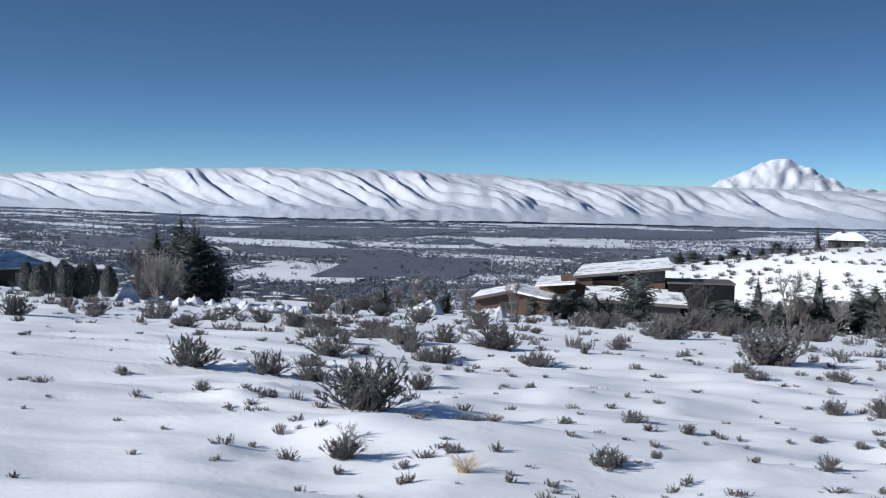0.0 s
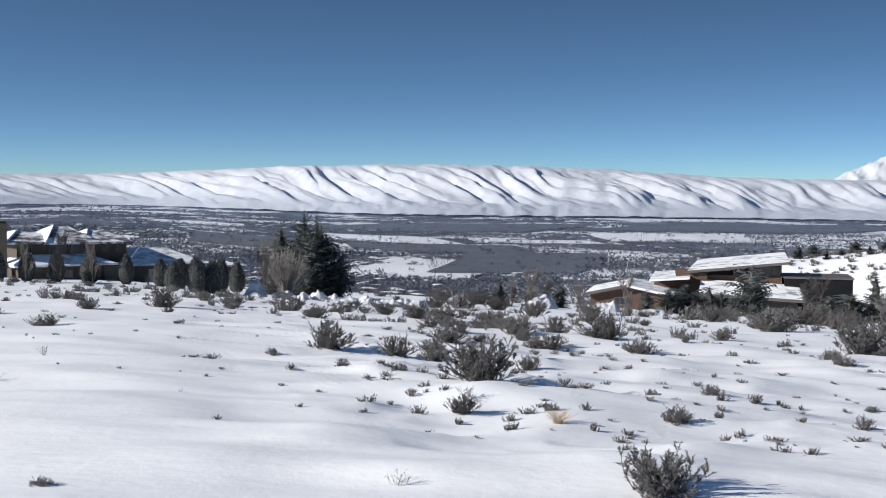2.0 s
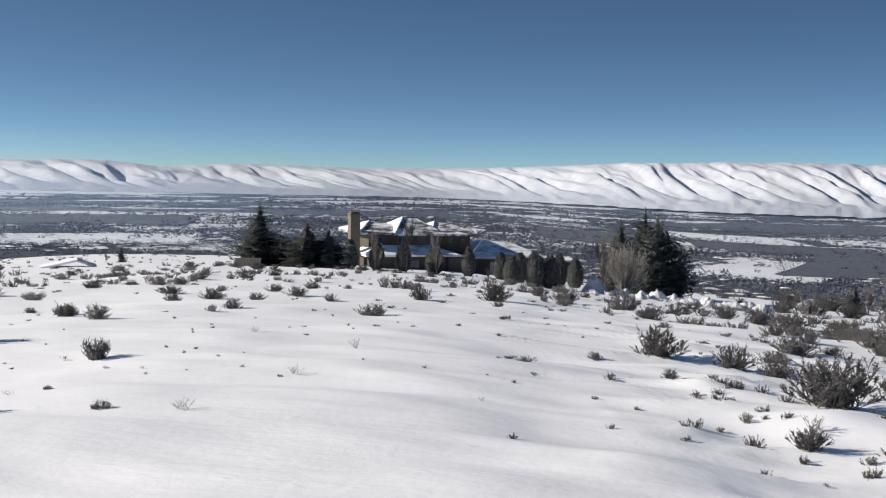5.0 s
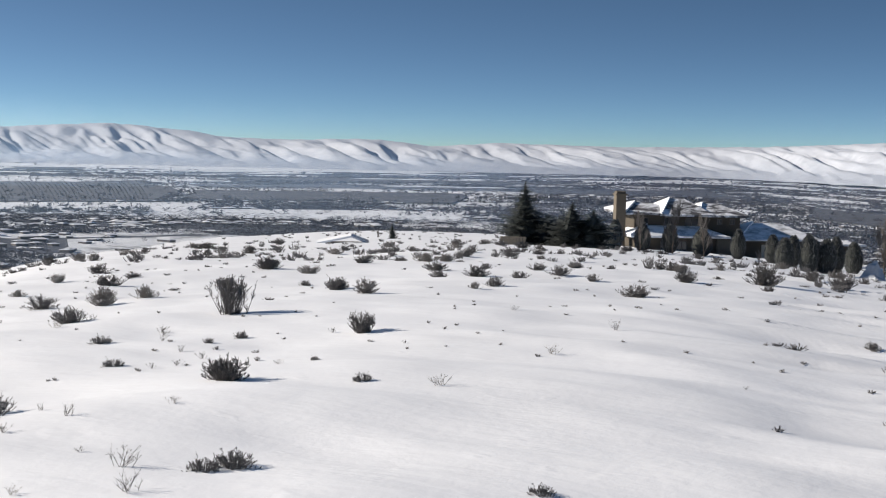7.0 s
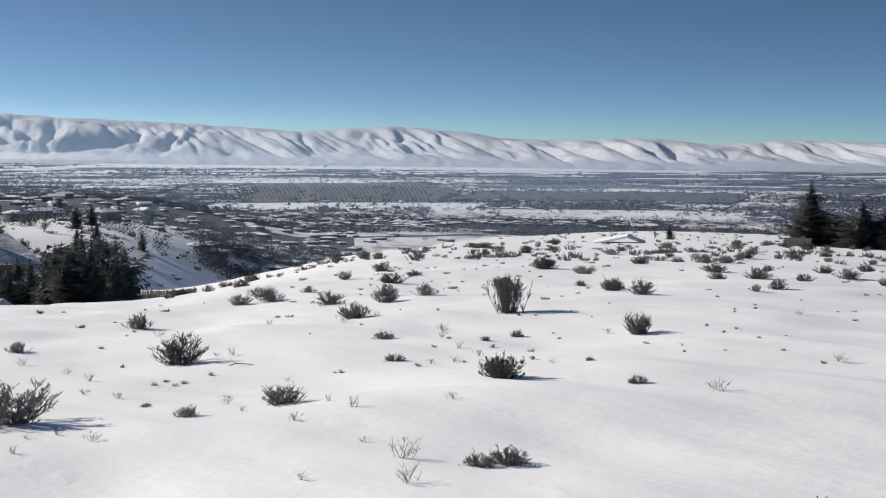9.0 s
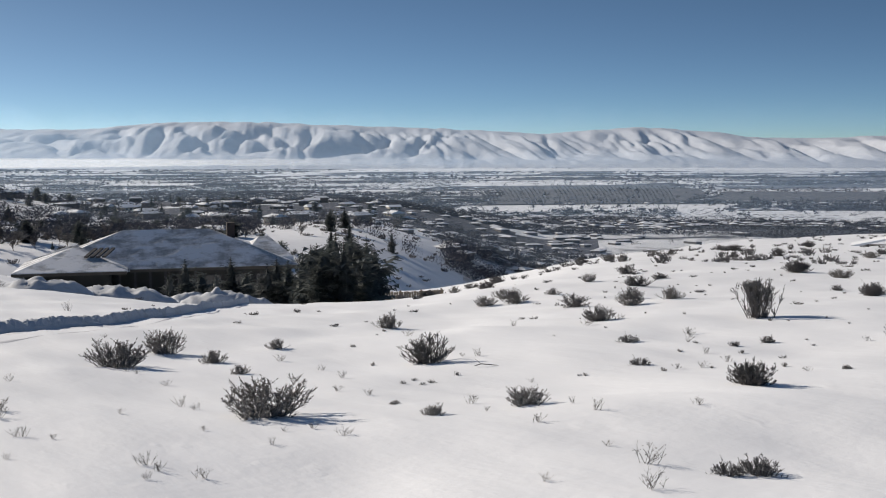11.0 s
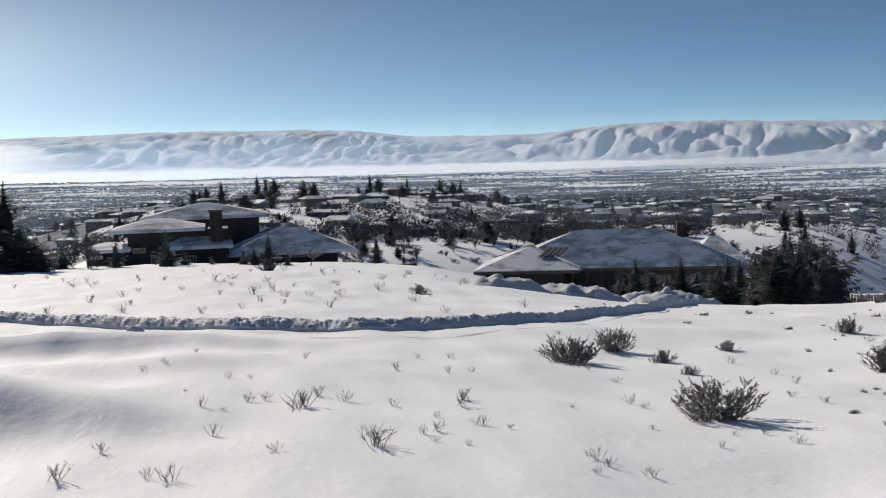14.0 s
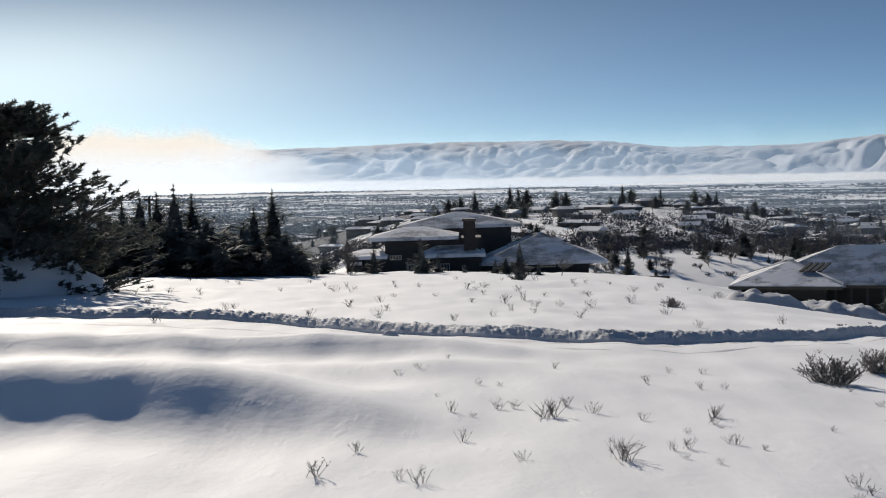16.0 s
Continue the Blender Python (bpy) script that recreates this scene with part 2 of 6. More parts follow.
ORCHARD = plain("bare_orchard_ground", (0.09, 0.098, 0.122), (0.065, 0.072, 0.092), 0.02, 0.9, 0, 0.01, 0.25)
FIELD_SNOW = plain("open_field_snow", (0.82, 0.84, 0.88), (0.72, 0.74, 0.79), 0.01, 0.9, 0, 0.01, 0.02)
RIDGE = ridge_material()
VALLEY = valley_material()


# ---- building helpers ----
def mesh_of(bm, name, *mats):
    me = bpy.data.meshes.new(name)
    bm.to_mesh(me)
    bm.free()
    for m in mats:
        me.materials.append(m)
    return me


def part(name, bm, material, parent, label=""):
    ob = new(name, mesh_of(bm, name, material))
    ob.parent = parent
    if label:
        ob["label"] = label
    return ob


def box(bm, x0, x1, y0, y1, z0, z1, bevel=0.0):
    vs = [bm.verts.new(p) for p in ((x0, y0, z0), (x1, y0, z0), (x1, y1, z0), (x0, y1, z0), (x0, y0, z1), (x1, y0, z1), (x1, y1, z1), (x0, y1, z1))]
    fs = [bm.faces.new([vs[i] for i in f]) for f in ((3, 2, 1, 0), (4, 5, 6, 7), (0, 1, 5, 4), (1, 2, 6, 5), (2, 3, 7, 6), (3, 0, 4, 7))]
    if bevel:
        bmesh.ops.bevel(bm, geom=list({e for f in fs for e in f.edges}), offset=bevel, segments=1, affect="EDGES", clamp_overlap=True)


def boxed(*a, bevel=0.0):
    bm = bmesh.new()
    box(bm, *a, bevel=bevel)
    return bm


def from_lists(name, verts, faces, *mats):
    me = bpy.data.meshes.new(name)
    me.from_pydata(verts, [], faces)
    for m in mats:
        me.materials.append(m)
    return me


# open snowy fields and grey orchards in the valley: azimuths, ranges
WHITE_FIELDS = [(28, 43, 885, 1010), (41, 54, 960, 1075), (2.6, 6.6, 1010, 1260), (-7, -2.2, 1690, 1960), (3.5, 8.4, 1540, 1720), (-1.5, 2.6, 1600, 1680), (9.5, 13.5, 1750, 1900), (46, 53, 1750, 1900),
                (30, 60, 3000, 3800), (66, 70.2, 1950, 2110), (82, 104, 2650, 2900), (88, 112, 3150, 3500), (13, 24, 2500, 2700), (26, 32, 1700, 1760), (33.5, 36, 1420, 1560), (57, 61, 1500, 1580), (55, 64, 1900, 1960), (16, 22, 1150, 1260)]
GREY_FIELDS = [(43.7, 53.3, 1080, 1730), (-0.3, 4.4, 1090, 1390), (2.0, 8.0, 1370, 1520), (0, 7.0, 1900, 2500), (30, 43, 1150, 1420), (27, 42, 1560, 1690), (-9, -1, 2050, 2700), (8.5, 14, 1250, 1500), (16, 26, 1500, 1750), (24, 40, 2000, 2300)]


def field_kind(az, r):
    a = az + 1.2 * math.sin(r / 170)
    for slot, fields in ((3, GREY_FIELDS), (2, WHITE_FIELDS)):
        for a0, a1, r0, r1 in fields:
            if a0 < a < a1 and r0 < r + 3.0 * (az - a0) < r1:
                return slot
    return 1


# ---- ground: one sheet from the hillside down to the valley and on to the ridge's foot ----
def build_ground():
    first = float(unturned(-180.0))
    azs = np.concatenate([np.arange(first, -26.5, 3.0), np.arange(-26, 62, 0.3), np.arange(62, 116, 0.22), np.arange(116, 180, 3.0)])
    rs = [0.6]
    while rs[-1] < 4600:
        rs.append(rs[-1] + max(0.16, rs[-1] * (0.017 if rs[-1] < 60 else 0.024 if rs[-1] < 800 else 0.013)))
    rs = np.array(rs)
    verts, faces, slots = [(0, 0, ground_z(0, 0.01))], [], []
    for az in azs:
        zs = relief(np.full(len(rs), az), rs)
        for r, z in zip(rs, zs):
            p = spot(az, r, float(z) + drifts(az, r))
            verts.append((p.x, p.y, p.z))
    n, k = len(azs), len(rs)
    for i in range(n):
        a, b = 1 + i * k, 1 + ((i + 1) % n) * k
        faces.append((0, b, a))
        slots.append(0)
        edge = float(np.interp(azs[i], FINE, EDGE_TAB))
        for j in range(k - 1):
            faces.append((a + j, b + j, b + j + 1, a + j + 1))
            slots.append(1 if rs[j] > edge + (380 if azs[i] > 54 else 110) and not (azs[i] < -3 and rs[j] < 520) else 0)
    me = from_lists("ground", verts, faces, SNOW, VALLEY)
    me.polygons.foreach_set("material_index", slots)
    me.polygons.foreach_set("use_smooth", [True] * len(faces))
    me.flip_normals()
    return tagged(new("ground", me), "snow-covered hillside field falling to a wide valley", "ground", kind="structure")


build_ground()


def build_field(a0, a1, r0, r1, lift, mat, label):
    """One field of the valley, with straight edges, laid just over the ground."""
    n, k = max(4, int((a1 - a0) / 0.25)), max(4, int((r1 - r0) / 14))
    verts, faces = [], []
    for i in range(n + 1):
        a = a0 + (a1 - a0) * i / n
        for j in range(k + 1):
            r = r0 + (r1 - r0) * j / k - 3.0 * (a - a0)
            az = a - 1.2 * math.sin(r / 170)
            verts.append(tuple(spot(az, r, float(relief(az, r)) + lift)))
    for i in range(n):
        for j in range(k):
            c = i * (k + 1) + j
            faces.append((c, c + k + 1, c + k + 2, c + 1))
    me = from_lists("field", verts, faces, mat)
    me.flip_normals()
    return tagged(new("field", me), label, "field", kind="structure")


for f in WHITE_FIELDS:
    build_field(*f, 0.5, FIELD_SNOW, "open snow-covered field on the valley floor")
for f in GREY_FIELDS:
    build_field(*f, 0.9, ORCHARD, "grey leafless orchard block on the valley floor")

# ---- the long snowy ridge across the valley ----
CREST_AT = [-16, -13.2, -10.6, -7.8, -5.4, -1.3, 3.3, 9.3, 14, 20.5, 22.7, 27.2, 30.6, 33, 35, 37.4, 40.7, 42.4, 45.5, 47.5, 50, 52.3, 57.8, 60, 63.5, 66.5, 68.2, 72.4, 78, 80.5, 83, 90, 95, 104, 116, 130]
CREST = [0.2, 0.23, 0.31, 0.34, 0.4, 0.64, 0.77, 0.74, 0.62, 0.5, 0.5, 0.56, 0.33, 0.62, 0.6, 0.5, 0.6, 0.86, 1.1, 1.0, 0.8, 0.95, 1.2, 1.28, 1.42, 1.46, 1.4, 1.08, 1.15, 1.48, 1.62, 1.7, 1.6, 1.5, 1.3, 1.0]


def build_ridge():
    bearings = np.arange(-30, 131, 0.11)
    rows = 70
    verts, faces = [], []
    for b in bearings:
        az = float(unturned(b))
        near = float(nearness(az))
        el = float(np.interp(az, CREST_AT, CREST))
        crest = math.tan(radians(el)) * 4560 + EYE
        crest += 1.6 * noise.noise(Vector((b * 0.9, 3.0, 0)))
        foot = -51.0
        lean = 1.7 - 3.6 * float(smooth(42, 80, az))
        round_off = float(smooth(24, 42, az))
        for i in range(rows + 4):
            s = min(i / rows, 1.0)
            r = 3300 + 1260 * s + max(i - rows, 0) * 40
            rise = 0.36 * s + 0.64 * float(smooth(-0.08, 1.04, s)) ** 0.8
            a = b / 3.1 + 0.1 * max(0.0, b - 24) + lean * (1 - s) + 0.7 * noise.noise(Vector((b * 0.22, s * 0.9, 1.0))) + 0.1 * noise.noise(Vector((b * 1.1, s * 3.0, 6.0)))
            n1 = noise.noise(Vector((a * 1.15, s * (0.45 + 1.1 * round_off) + 0.12 * (b - 24) * round_off * (1 - s), 5.0)))
            n2 = noise.noise(Vector((a * (3.1 - 0.5 * round_off) + 3, s * (1.3 + 1.6 * round_off), 9.0)))
            n3 = noise.noise(Vector((a * 7.3 + 1.0, s * 4.0, 13.0)))
            # rounded spurs parted by sharp gullies
            spur = 1 - (1 - min(abs(n1) * 2.1, 1.0)) ** 1.5
            rib = 1 - (1 - min(abs(n2) * 2.2, 1.0)) ** 1.5
            fold = min(abs(n3) * 2.0, 1.0)
            bold = 0.72 + 0.3 * noise.noise(Vector((b * 0.17, s * 0.8, 21.0)))
            cut = (0.05 + 0.95 * float(smooth(0.1, 0.5, s))) * (0.08 + 0.92 * float(smooth(0.98, 0.58, s)))
            h = (crest - foot)
            z = foot + h * rise - h * cut * (1 - 0.45 * float(smooth(52, 74, az))) * ((0.34 + 0.1 * bold) * (1 - spur) * bold + 0.13 * (1 - rib) + 0.045 * (1 - fold)) + 0.12 * h * cut + 0.02 * h * noise.fractal(Vector((b * 1.3, s * 5.0, 2.0)), 1.0, 2.0, 3)
            if i > rows:
                z = crest - (i - rows) * 8
            g, d = radians(b), r / near
            verts.append((-math.sin(g) * d, math.cos(g) * d, z))
    k = rows + 4
    for i in range(len(bearings) - 1):
        for j in range(k - 1):
            a, c = i * k + j, (i + 1) * k + j
            faces.append((a, a + 1, c + 1, c))
    me = from_lists("mountain_ridge", verts, faces, RIDGE)
    me.polygons.foreach_set("use_smooth", [True] * len(faces))
    return tagged(new("mountain_ridge", me), "long snow-covered ridge with folded spurs and gullies", "mountain", kind="structure")


build_ridge()


def build_peak():
    """The far volcano behind the ridge's low end."""
    verts, faces = [], []
    n, k = 121, 40
    for i in range(n):
        u = -3.4 + 6.8 * i / (n - 1)
        for j in range(k):
            s = j / (k - 1)
            w = abs(u + 0.1 * math.sin(9 * s)) / 2.3
            top = 0.3 + min(0.84, 0.98 * max(0.0, 1 - w ** 1.1)) + 0.05 * math.exp(-((u - 0.1) / 0.3) ** 2)
            e = top * s + 0.1 * (1 - s)
            e += (0.05 * noise.fractal(Vector((u * 2.6, s * 1.2, 2.0)), 1, 2, 3) - 0.075 * (1 - min(1, 2.2 * abs(noise.noise(Vector((u * 2.4 + 1.5 * (1 - s) * (1 if u > 0 else -1), s * 1.5, 7.0))))) ) - 0.04 * (1 - min(1, 2.2 * abs(noise.noise(Vector((u * 5.5 + 2.0 * (1 - s), s * 3, 8.0)))))) + 0.08) * s
            p = spot(-10.6 - u, 4800 + 160 * s + 30 * noise.noise(Vector((u * 3, s * 2, 4.0))), math.tan(radians(e)) * 4900 + EYE)
            verts.append(tuple(p))
    for i in range(n - 1):
        for j in range(k - 1):
            a, c = i * k + j, (i + 1) * k + j
            faces.append((a, c, c + 1, a + 1))
    me = from_lists("snowy_peak", verts, faces, RIDGE)
    me.polygons.foreach_set("use_smooth", [True] * len(faces))
    return tagged(new("snowy_peak", me), "distant snow-covered volcano rising behind the ridge", "mountain", kind="structure")


build_peak()


# ---- plant materials ----
SAGE_STEM = plain("sage_stem", (0.165, 0.152, 0.145), (0.105, 0.097, 0.094), 4, 0.9, 0.3, 0.01, 60, vary=0.2)
SAGE_LEAF = plain("sage_leaf", (0.185, 0.18, 0.182), (0.115, 0.112, 0.115), 5, 0.9, 0, 0.01, 40, vary=0.25)
FROST_TWIG = plain("frosted_twig", (0.3, 0.285, 0.275), (0.18, 0.168, 0.16), 6, 0.9, 0.2, 0.01, 50, vary=0.2)
DRY_GRASS = plain("dry_grass", (0.5, 0.38, 0.24), (0.36, 0.27, 0.17), 6, 0.9, 0, 0.01, 60)
NEEDLES = plain("dark_needles", (0.13, 0.148, 0.145), (0.075, 0.088, 0.087), 1.5, 0.85, 0, 0.01, 14, vary=0.3, through_light=0.35)
PINE_NEEDLES = plain("pine_needles", (0.11, 0.122, 0.11), (0.065, 0.074, 0.068), 2.0, 0.85, 0, 0.01, 14, vary=0.2, through_light=0.35)
BARK = plain("bark", (0.13, 0.1, 0.08), (0.07, 0.055, 0.045), 3, 0.9, 0.5, 0.03, 25)
THUJA = plain("arborvitae_foliage", (0.045, 0.05, 0.045), (0.028, 0.031, 0.03), 3, 0.9, 0, 0.01, 25, vary=0.2)
FROST = plain("frosted_foliage", (0.14, 0.147, 0.15), (0.06, 0.064, 0.066), 4, 0.9, 0, 0.01, 25)


class Shape:
    """Collects triangles and quads for one mesh."""

    def __init__(self):
        self.v, self.f = [], []

    def add(self, pts, faces):
        o = len(self.v)
        self.v.extend((p[0], p[1], p[2]) for p in pts)
        self.f.extend(tuple(i + o for i in f) for f in faces)

    def tube(self, pts, radii, sides=3):
        ring = []
        for i, p in enumerate(pts):
            d = (pts[min(i + 1, len(pts) - 1)] - pts[max(i - 1, 0)]).normalized()
            a = d.orthogonal().normalized()
            b = d.cross(a)
            for k in range(sides):
                t = 2 * math.pi * k / sides
                ring.append(p + (a * math.cos(t) + b * math.sin(t)) * radii[i])
        faces = []
        for i in range(len(pts) - 1):
            for k in range(sides):
                a, b = i * sides + k, i * sides + (k + 1) % sides
                faces.append((a, b, b + sides, a + sides))
        self.add(ring, faces)

    def leaf(self, p, d, length, width, rnd):
        side = d.cross(Vector((rnd.uniform(-1, 1), rnd.uniform(-1, 1), rnd.uniform(-1, 1))))
        side = side.normalized() * width if side.length > 1e-5 else Vector((width, 0, 0))
        self.add((p - side, p + side, p + d * length), ((0, 1, 2),))

    def mesh(self, name, *mats):
        return from_lists(name, self.v, self.f, *mats)


def direction(rnd, up, spread):
    a = rnd.uniform(0, 2 * math.pi)
    return Vector((math.cos(a) * spread, math.sin(a) * spread, up)).normalized()


def sage_meshes(seed, upright, leafy, width):
    """A bush one metre high: crooked forked stems, and tufts of small grey leaves at their ends."""
    rnd = random.Random(seed)
    stems, leaves = Shape(), Shape()
    for i in range(50):
        th = rnd.uniform(0.02, 1.0) ** 0.7 * 1.3 * width
        d = direction(rnd, math.cos(th) * upright, math.sin(th))
        p = Vector((rnd.gauss(0, 0.15), rnd.gauss(0, 0.15), -0.05))
        reach = rnd.uniform(0.68, 1.0) * (0.8 + 0.2 * math.cos(th))
        pts = [p.copy()]
        for k in range(4):
            d = (d + Vector((rnd.gauss(0, 0.13), rnd.gauss(0, 0.13), 0.1))).normalized()
            p = p + d * reach / 4
            pts.append(p.copy())
        stems.tube(pts, [0.014, 0.011, 0.008, 0.006, 0.003])
        for j in range(11):
            k = rnd.choice((1, 2, 3, 3, 4, 4))
            q = pts[k - 1].lerp(pts[k], rnd.random())
            e = (d + Vector((rnd.gauss(0, 0.6), rnd.gauss(0, 0.6), rnd.uniform(-0.1, 0.7)))).normalized()
            ln = rnd.uniform(0.1, 0.24)
            q2 = q + e * ln + Vector((0, 0, 0.03))
            stems.tube([q, q2], [0.006, 0.0025])
            for m in range(leafy):
                f = rnd.uniform(0.25, 1.05)
                c = q.lerp(q2, f)
                ld = (e + Vector((rnd.gauss(0, 0.7), rnd.gauss(0, 0.7), rnd.gauss(0.1, 0.6)))).normalized()
                leaves.leaf(c, ld, rnd.uniform(0.035, 0.085), rnd.uniform(0.0055, 0.011), rnd)
    return stems, leaves


SAGE_KINDS = []
for k, (up, leafy, wide) in enumerate([(1.0, 22, 1.1), (1.0, 24, 1.0), (0.85, 22, 1.15), (1.0, 12, 1.05), (1.0, 12, 0.42), (1.0, 12, 1.0)]):
    st, lv = sage_meshes(100 + k, up, leafy, wide)
    SAGE_KINDS.append((st.mesh("stem", SAGE_STEM if k != 5 else FROST_TWIG), lv.mesh("foliage", SAGE_LEAF if k != 5 else FROST_TWIG)))

SAGE_LABELS = ["dense grey-green sagebrush bush standing in snow", "rounded dark sagebrush bush in the snowy field", "broad low sagebrush half buried in snow",
               "open twiggy sagebrush with bare stems in snow", "upright brushy rabbitbrush with pale stems", "frosted pale brush with spreading stems in snow"]


def sagebrush(az, r, h, kind, rnd, squash=1.0):
    ob = new("sagebrush", None)
    ob.matrix_world = Matrix.Translation(base(az, r, -0.03)) @ Matrix.Rotation(rnd.uniform(0, 6.28), 4, "Z") @ Matrix.Diagonal((h * squash, h * squash, h, 1))
    for name, me in zip(("stem", "foliage"), SAGE_KINDS[kind]):
        p = new(name, me)
        p.parent = ob
    return tagged(ob, SAGE_LABELS[kind], "shrub", "sagebrush in the snowy field")


# azimuth, range, height
SAGE_RIGHT = [(7.96, 29.9, 0.59), (5.46, 30.8, 0.47), (2.4, 22.4, 0.68), (-1.75, 53, 0.89), (-2.98, 45.1, 0.48), (1.22, 53.3, 0.65), (-10.2, 55.3, 1.43), (-7.11, 79.2, 1.32), (9.18, 64.6, 0.79), (5.75, 69.4, 0.59), (4.71, 67.3, 0.72), (3.75, 66.9, 0.65), (-5.21, 99.9, 1.22), (0.71, 95.8, 0.93), (4.16, 34.3, 0.36), (3.86, 181.8, 1.93), (2.64, 161.3, 1.96), (1.94, 128.5, 1.33), (-7.87, 124.7, 1.71), (-5.1, 17.4, 0.24), (-5.29, 10.7, 0.39), (8.32, 54.3, 0.5), (4.07, 30, 0.37)]
SAGE_SMALL = [(3.14, 52.1, 0.35), (0.67, 31.7, 0.29), (2.98, 17.1, 0.21), (-5.97, 24.1, 0.18), (-7.62, 22.5, 0.15), (-11.63, 18.9, 0.17), (-6.6, 18.4, 0.1), (-0.42, 17.4, 0.12), (-12, 31.9, 0.27), (12.55, 63.4, 0.48), (10.25, 26, 0.16), (7.52, 24.5, 0.16), (-13.42, 30.9, 0.38), (-8.99, 101.8, 0.77), (-9.79, 41.2, 0.25), (-12.06, 49, 0.24), (-2.82, 33.6, 0.16), (-4.53, 48.8, 0.21), (-5.57, 63.1, 0.35), (-1.21, 98.2, 0.84), (-3.89, 23.5, 0.14), (5.36, 22.7, 0.15), (-11.44, 23.4, 0.11), (-12.62, 23.4, 0.11)]
SAGE_FIELD = [(14.52, 46.2, 0.71), (19.34, 55.6, 0.4), (18.08, 40.5, 0.43), (22.49, 35.5, 0.26), (34.98, 30, 0.36), (33.65, 17.4, 0.32), (40.16, 12.2, 0.26), (35.97, 14, 0.08), (33.62, 11.7, 0.12), (38.3, 44.6, 0.47), (47.51, 21.4, 0.33), (46.04, 17.8, 0.15), (45.52, 15.1, 0.13), (40.51, 12.4, 0.23), (41.27, 8.2, 0.13), (39.86, 8.3, 0.16), (24.68, 7.3, 0.1), (45.97, 28.6, 0.34), (38.28, 44.3, 0.47), (34.92, 28.6, 0.3), (29.66, 55.3, 0.4), (39.53, 17.8, 0.13), (41.06, 17.3, 0.1)]
SAGE_LEFT = [(55.89, 16.8, 0.48), (50.99, 11.3, 0.27), (55.59, 10.9, 0.16), (57.79, 24.2, 0.35), (70.64, 17, 0.45), (68.57, 19.1, 0.44), (63.77, 11.3, 0.52), (66.23, 17.7, 0.24), (63.22, 19.6, 0.21), (64.99, 16.2, 0.17), (77.98, 38.4, 0.37), (45.96, 26.6, 0.36), (47.98, 39.8, 0.34), (51.53, 30.8, 0.37), (53.01, 30.9, 0.33), (57.49, 12, 0.09), (85.28, 57.3, 0.6)]
SPRIGS = [(45.11, 8.4, 0.18), (44.88, 7.6, 0.16), (76.1, 12, 0.14), (75.33, 10.6, 0.11), (80.48, 9.6, 0.21), (84.05, 11.7, 0.24), (67.79, 12.3, 0.15), (83.82, 11.7, 0.24), (80.22, 9.5, 0.24), (90.39, 8.6, 0.18), (95.58, 8.9, 0.18), (93.4, 9.9, 0.13), (88.24, 10.5, 0.14), (75.98, 12, 0.16), (77.97, 10.1, 0.11), (75.05, 10.6, 0.11), (68.99, 8.9, 0.1), (79.46, 11.8, 0.12), (85.69, 12.4, 0.12), (88.51, 27, 0.23), (93.57, 32.9, 0.32), (95.55, 29.3, 0.28), (82.33, 28, 0.24), (91.72, 31.1, 0.24), (50.1, 7.9, 0.08), (2.77, 18.1, 0.23), (21.32, 18.1, 0.19), (5.66, 10.2, 0.15)]

rnd = random.Random(5)
for az, r, h in SAGE_RIGHT:
    if h > 1.2:
        sagebrush(az, r, h * 0.8, 1, rnd, 1.5)
        continue
    sagebrush(az, r, h * 0.95, rnd.choice((0, 1, 2, 2, 0)), rnd, rnd.uniform(1.1, 1.4))
for az, r, h in SAGE_SMALL:
    sagebrush(az, r, h * 1.1, rnd.choice((0, 2, 3, 1)), rnd, rnd.uniform(0.9, 1.25))
for az, r, h in SAGE_FIELD:
    sagebrush(az, r, h * 1.05, rnd.choice((0, 1, 2, 3)), rnd, rnd.uniform(0.95, 1.25))
for az, r, h in SAGE_LEFT:
    h *= 0.85 if r < 13 else 1.0
    sagebrush(az, r, h * 1.0, rnd.choice((5, 5, 5, 3)), rnd, rnd.uniform(1.1, 1.35))
sagebrush(40.0, 21.4, 0.7, 4, rnd, 0.95)

for i in range(42):
    az, r = rnd.uniform(-15, 13), 42 * (150 / 42) ** rnd.random()
    sagebrush(az, r, rnd.uniform(0.25, 0.7) * (0.7 + r / 250), rnd.choice((0, 1, 2, 3)), rnd, rnd.uniform(1.1, 1.6))

for i in range(95):
    az, r = rnd.uniform(13, 57), 26 * (120 / 26) ** (rnd.random() ** 0.7)
    if r < float(np.interp(az, FINE, EDGE_TAB)):
        sagebrush(az, r, rnd.uniform(0.14, 0.42) * (0.7 + r / 120), rnd.choice((0, 2, 3, 5)), rnd, rnd.uniform(1.1, 1.8))

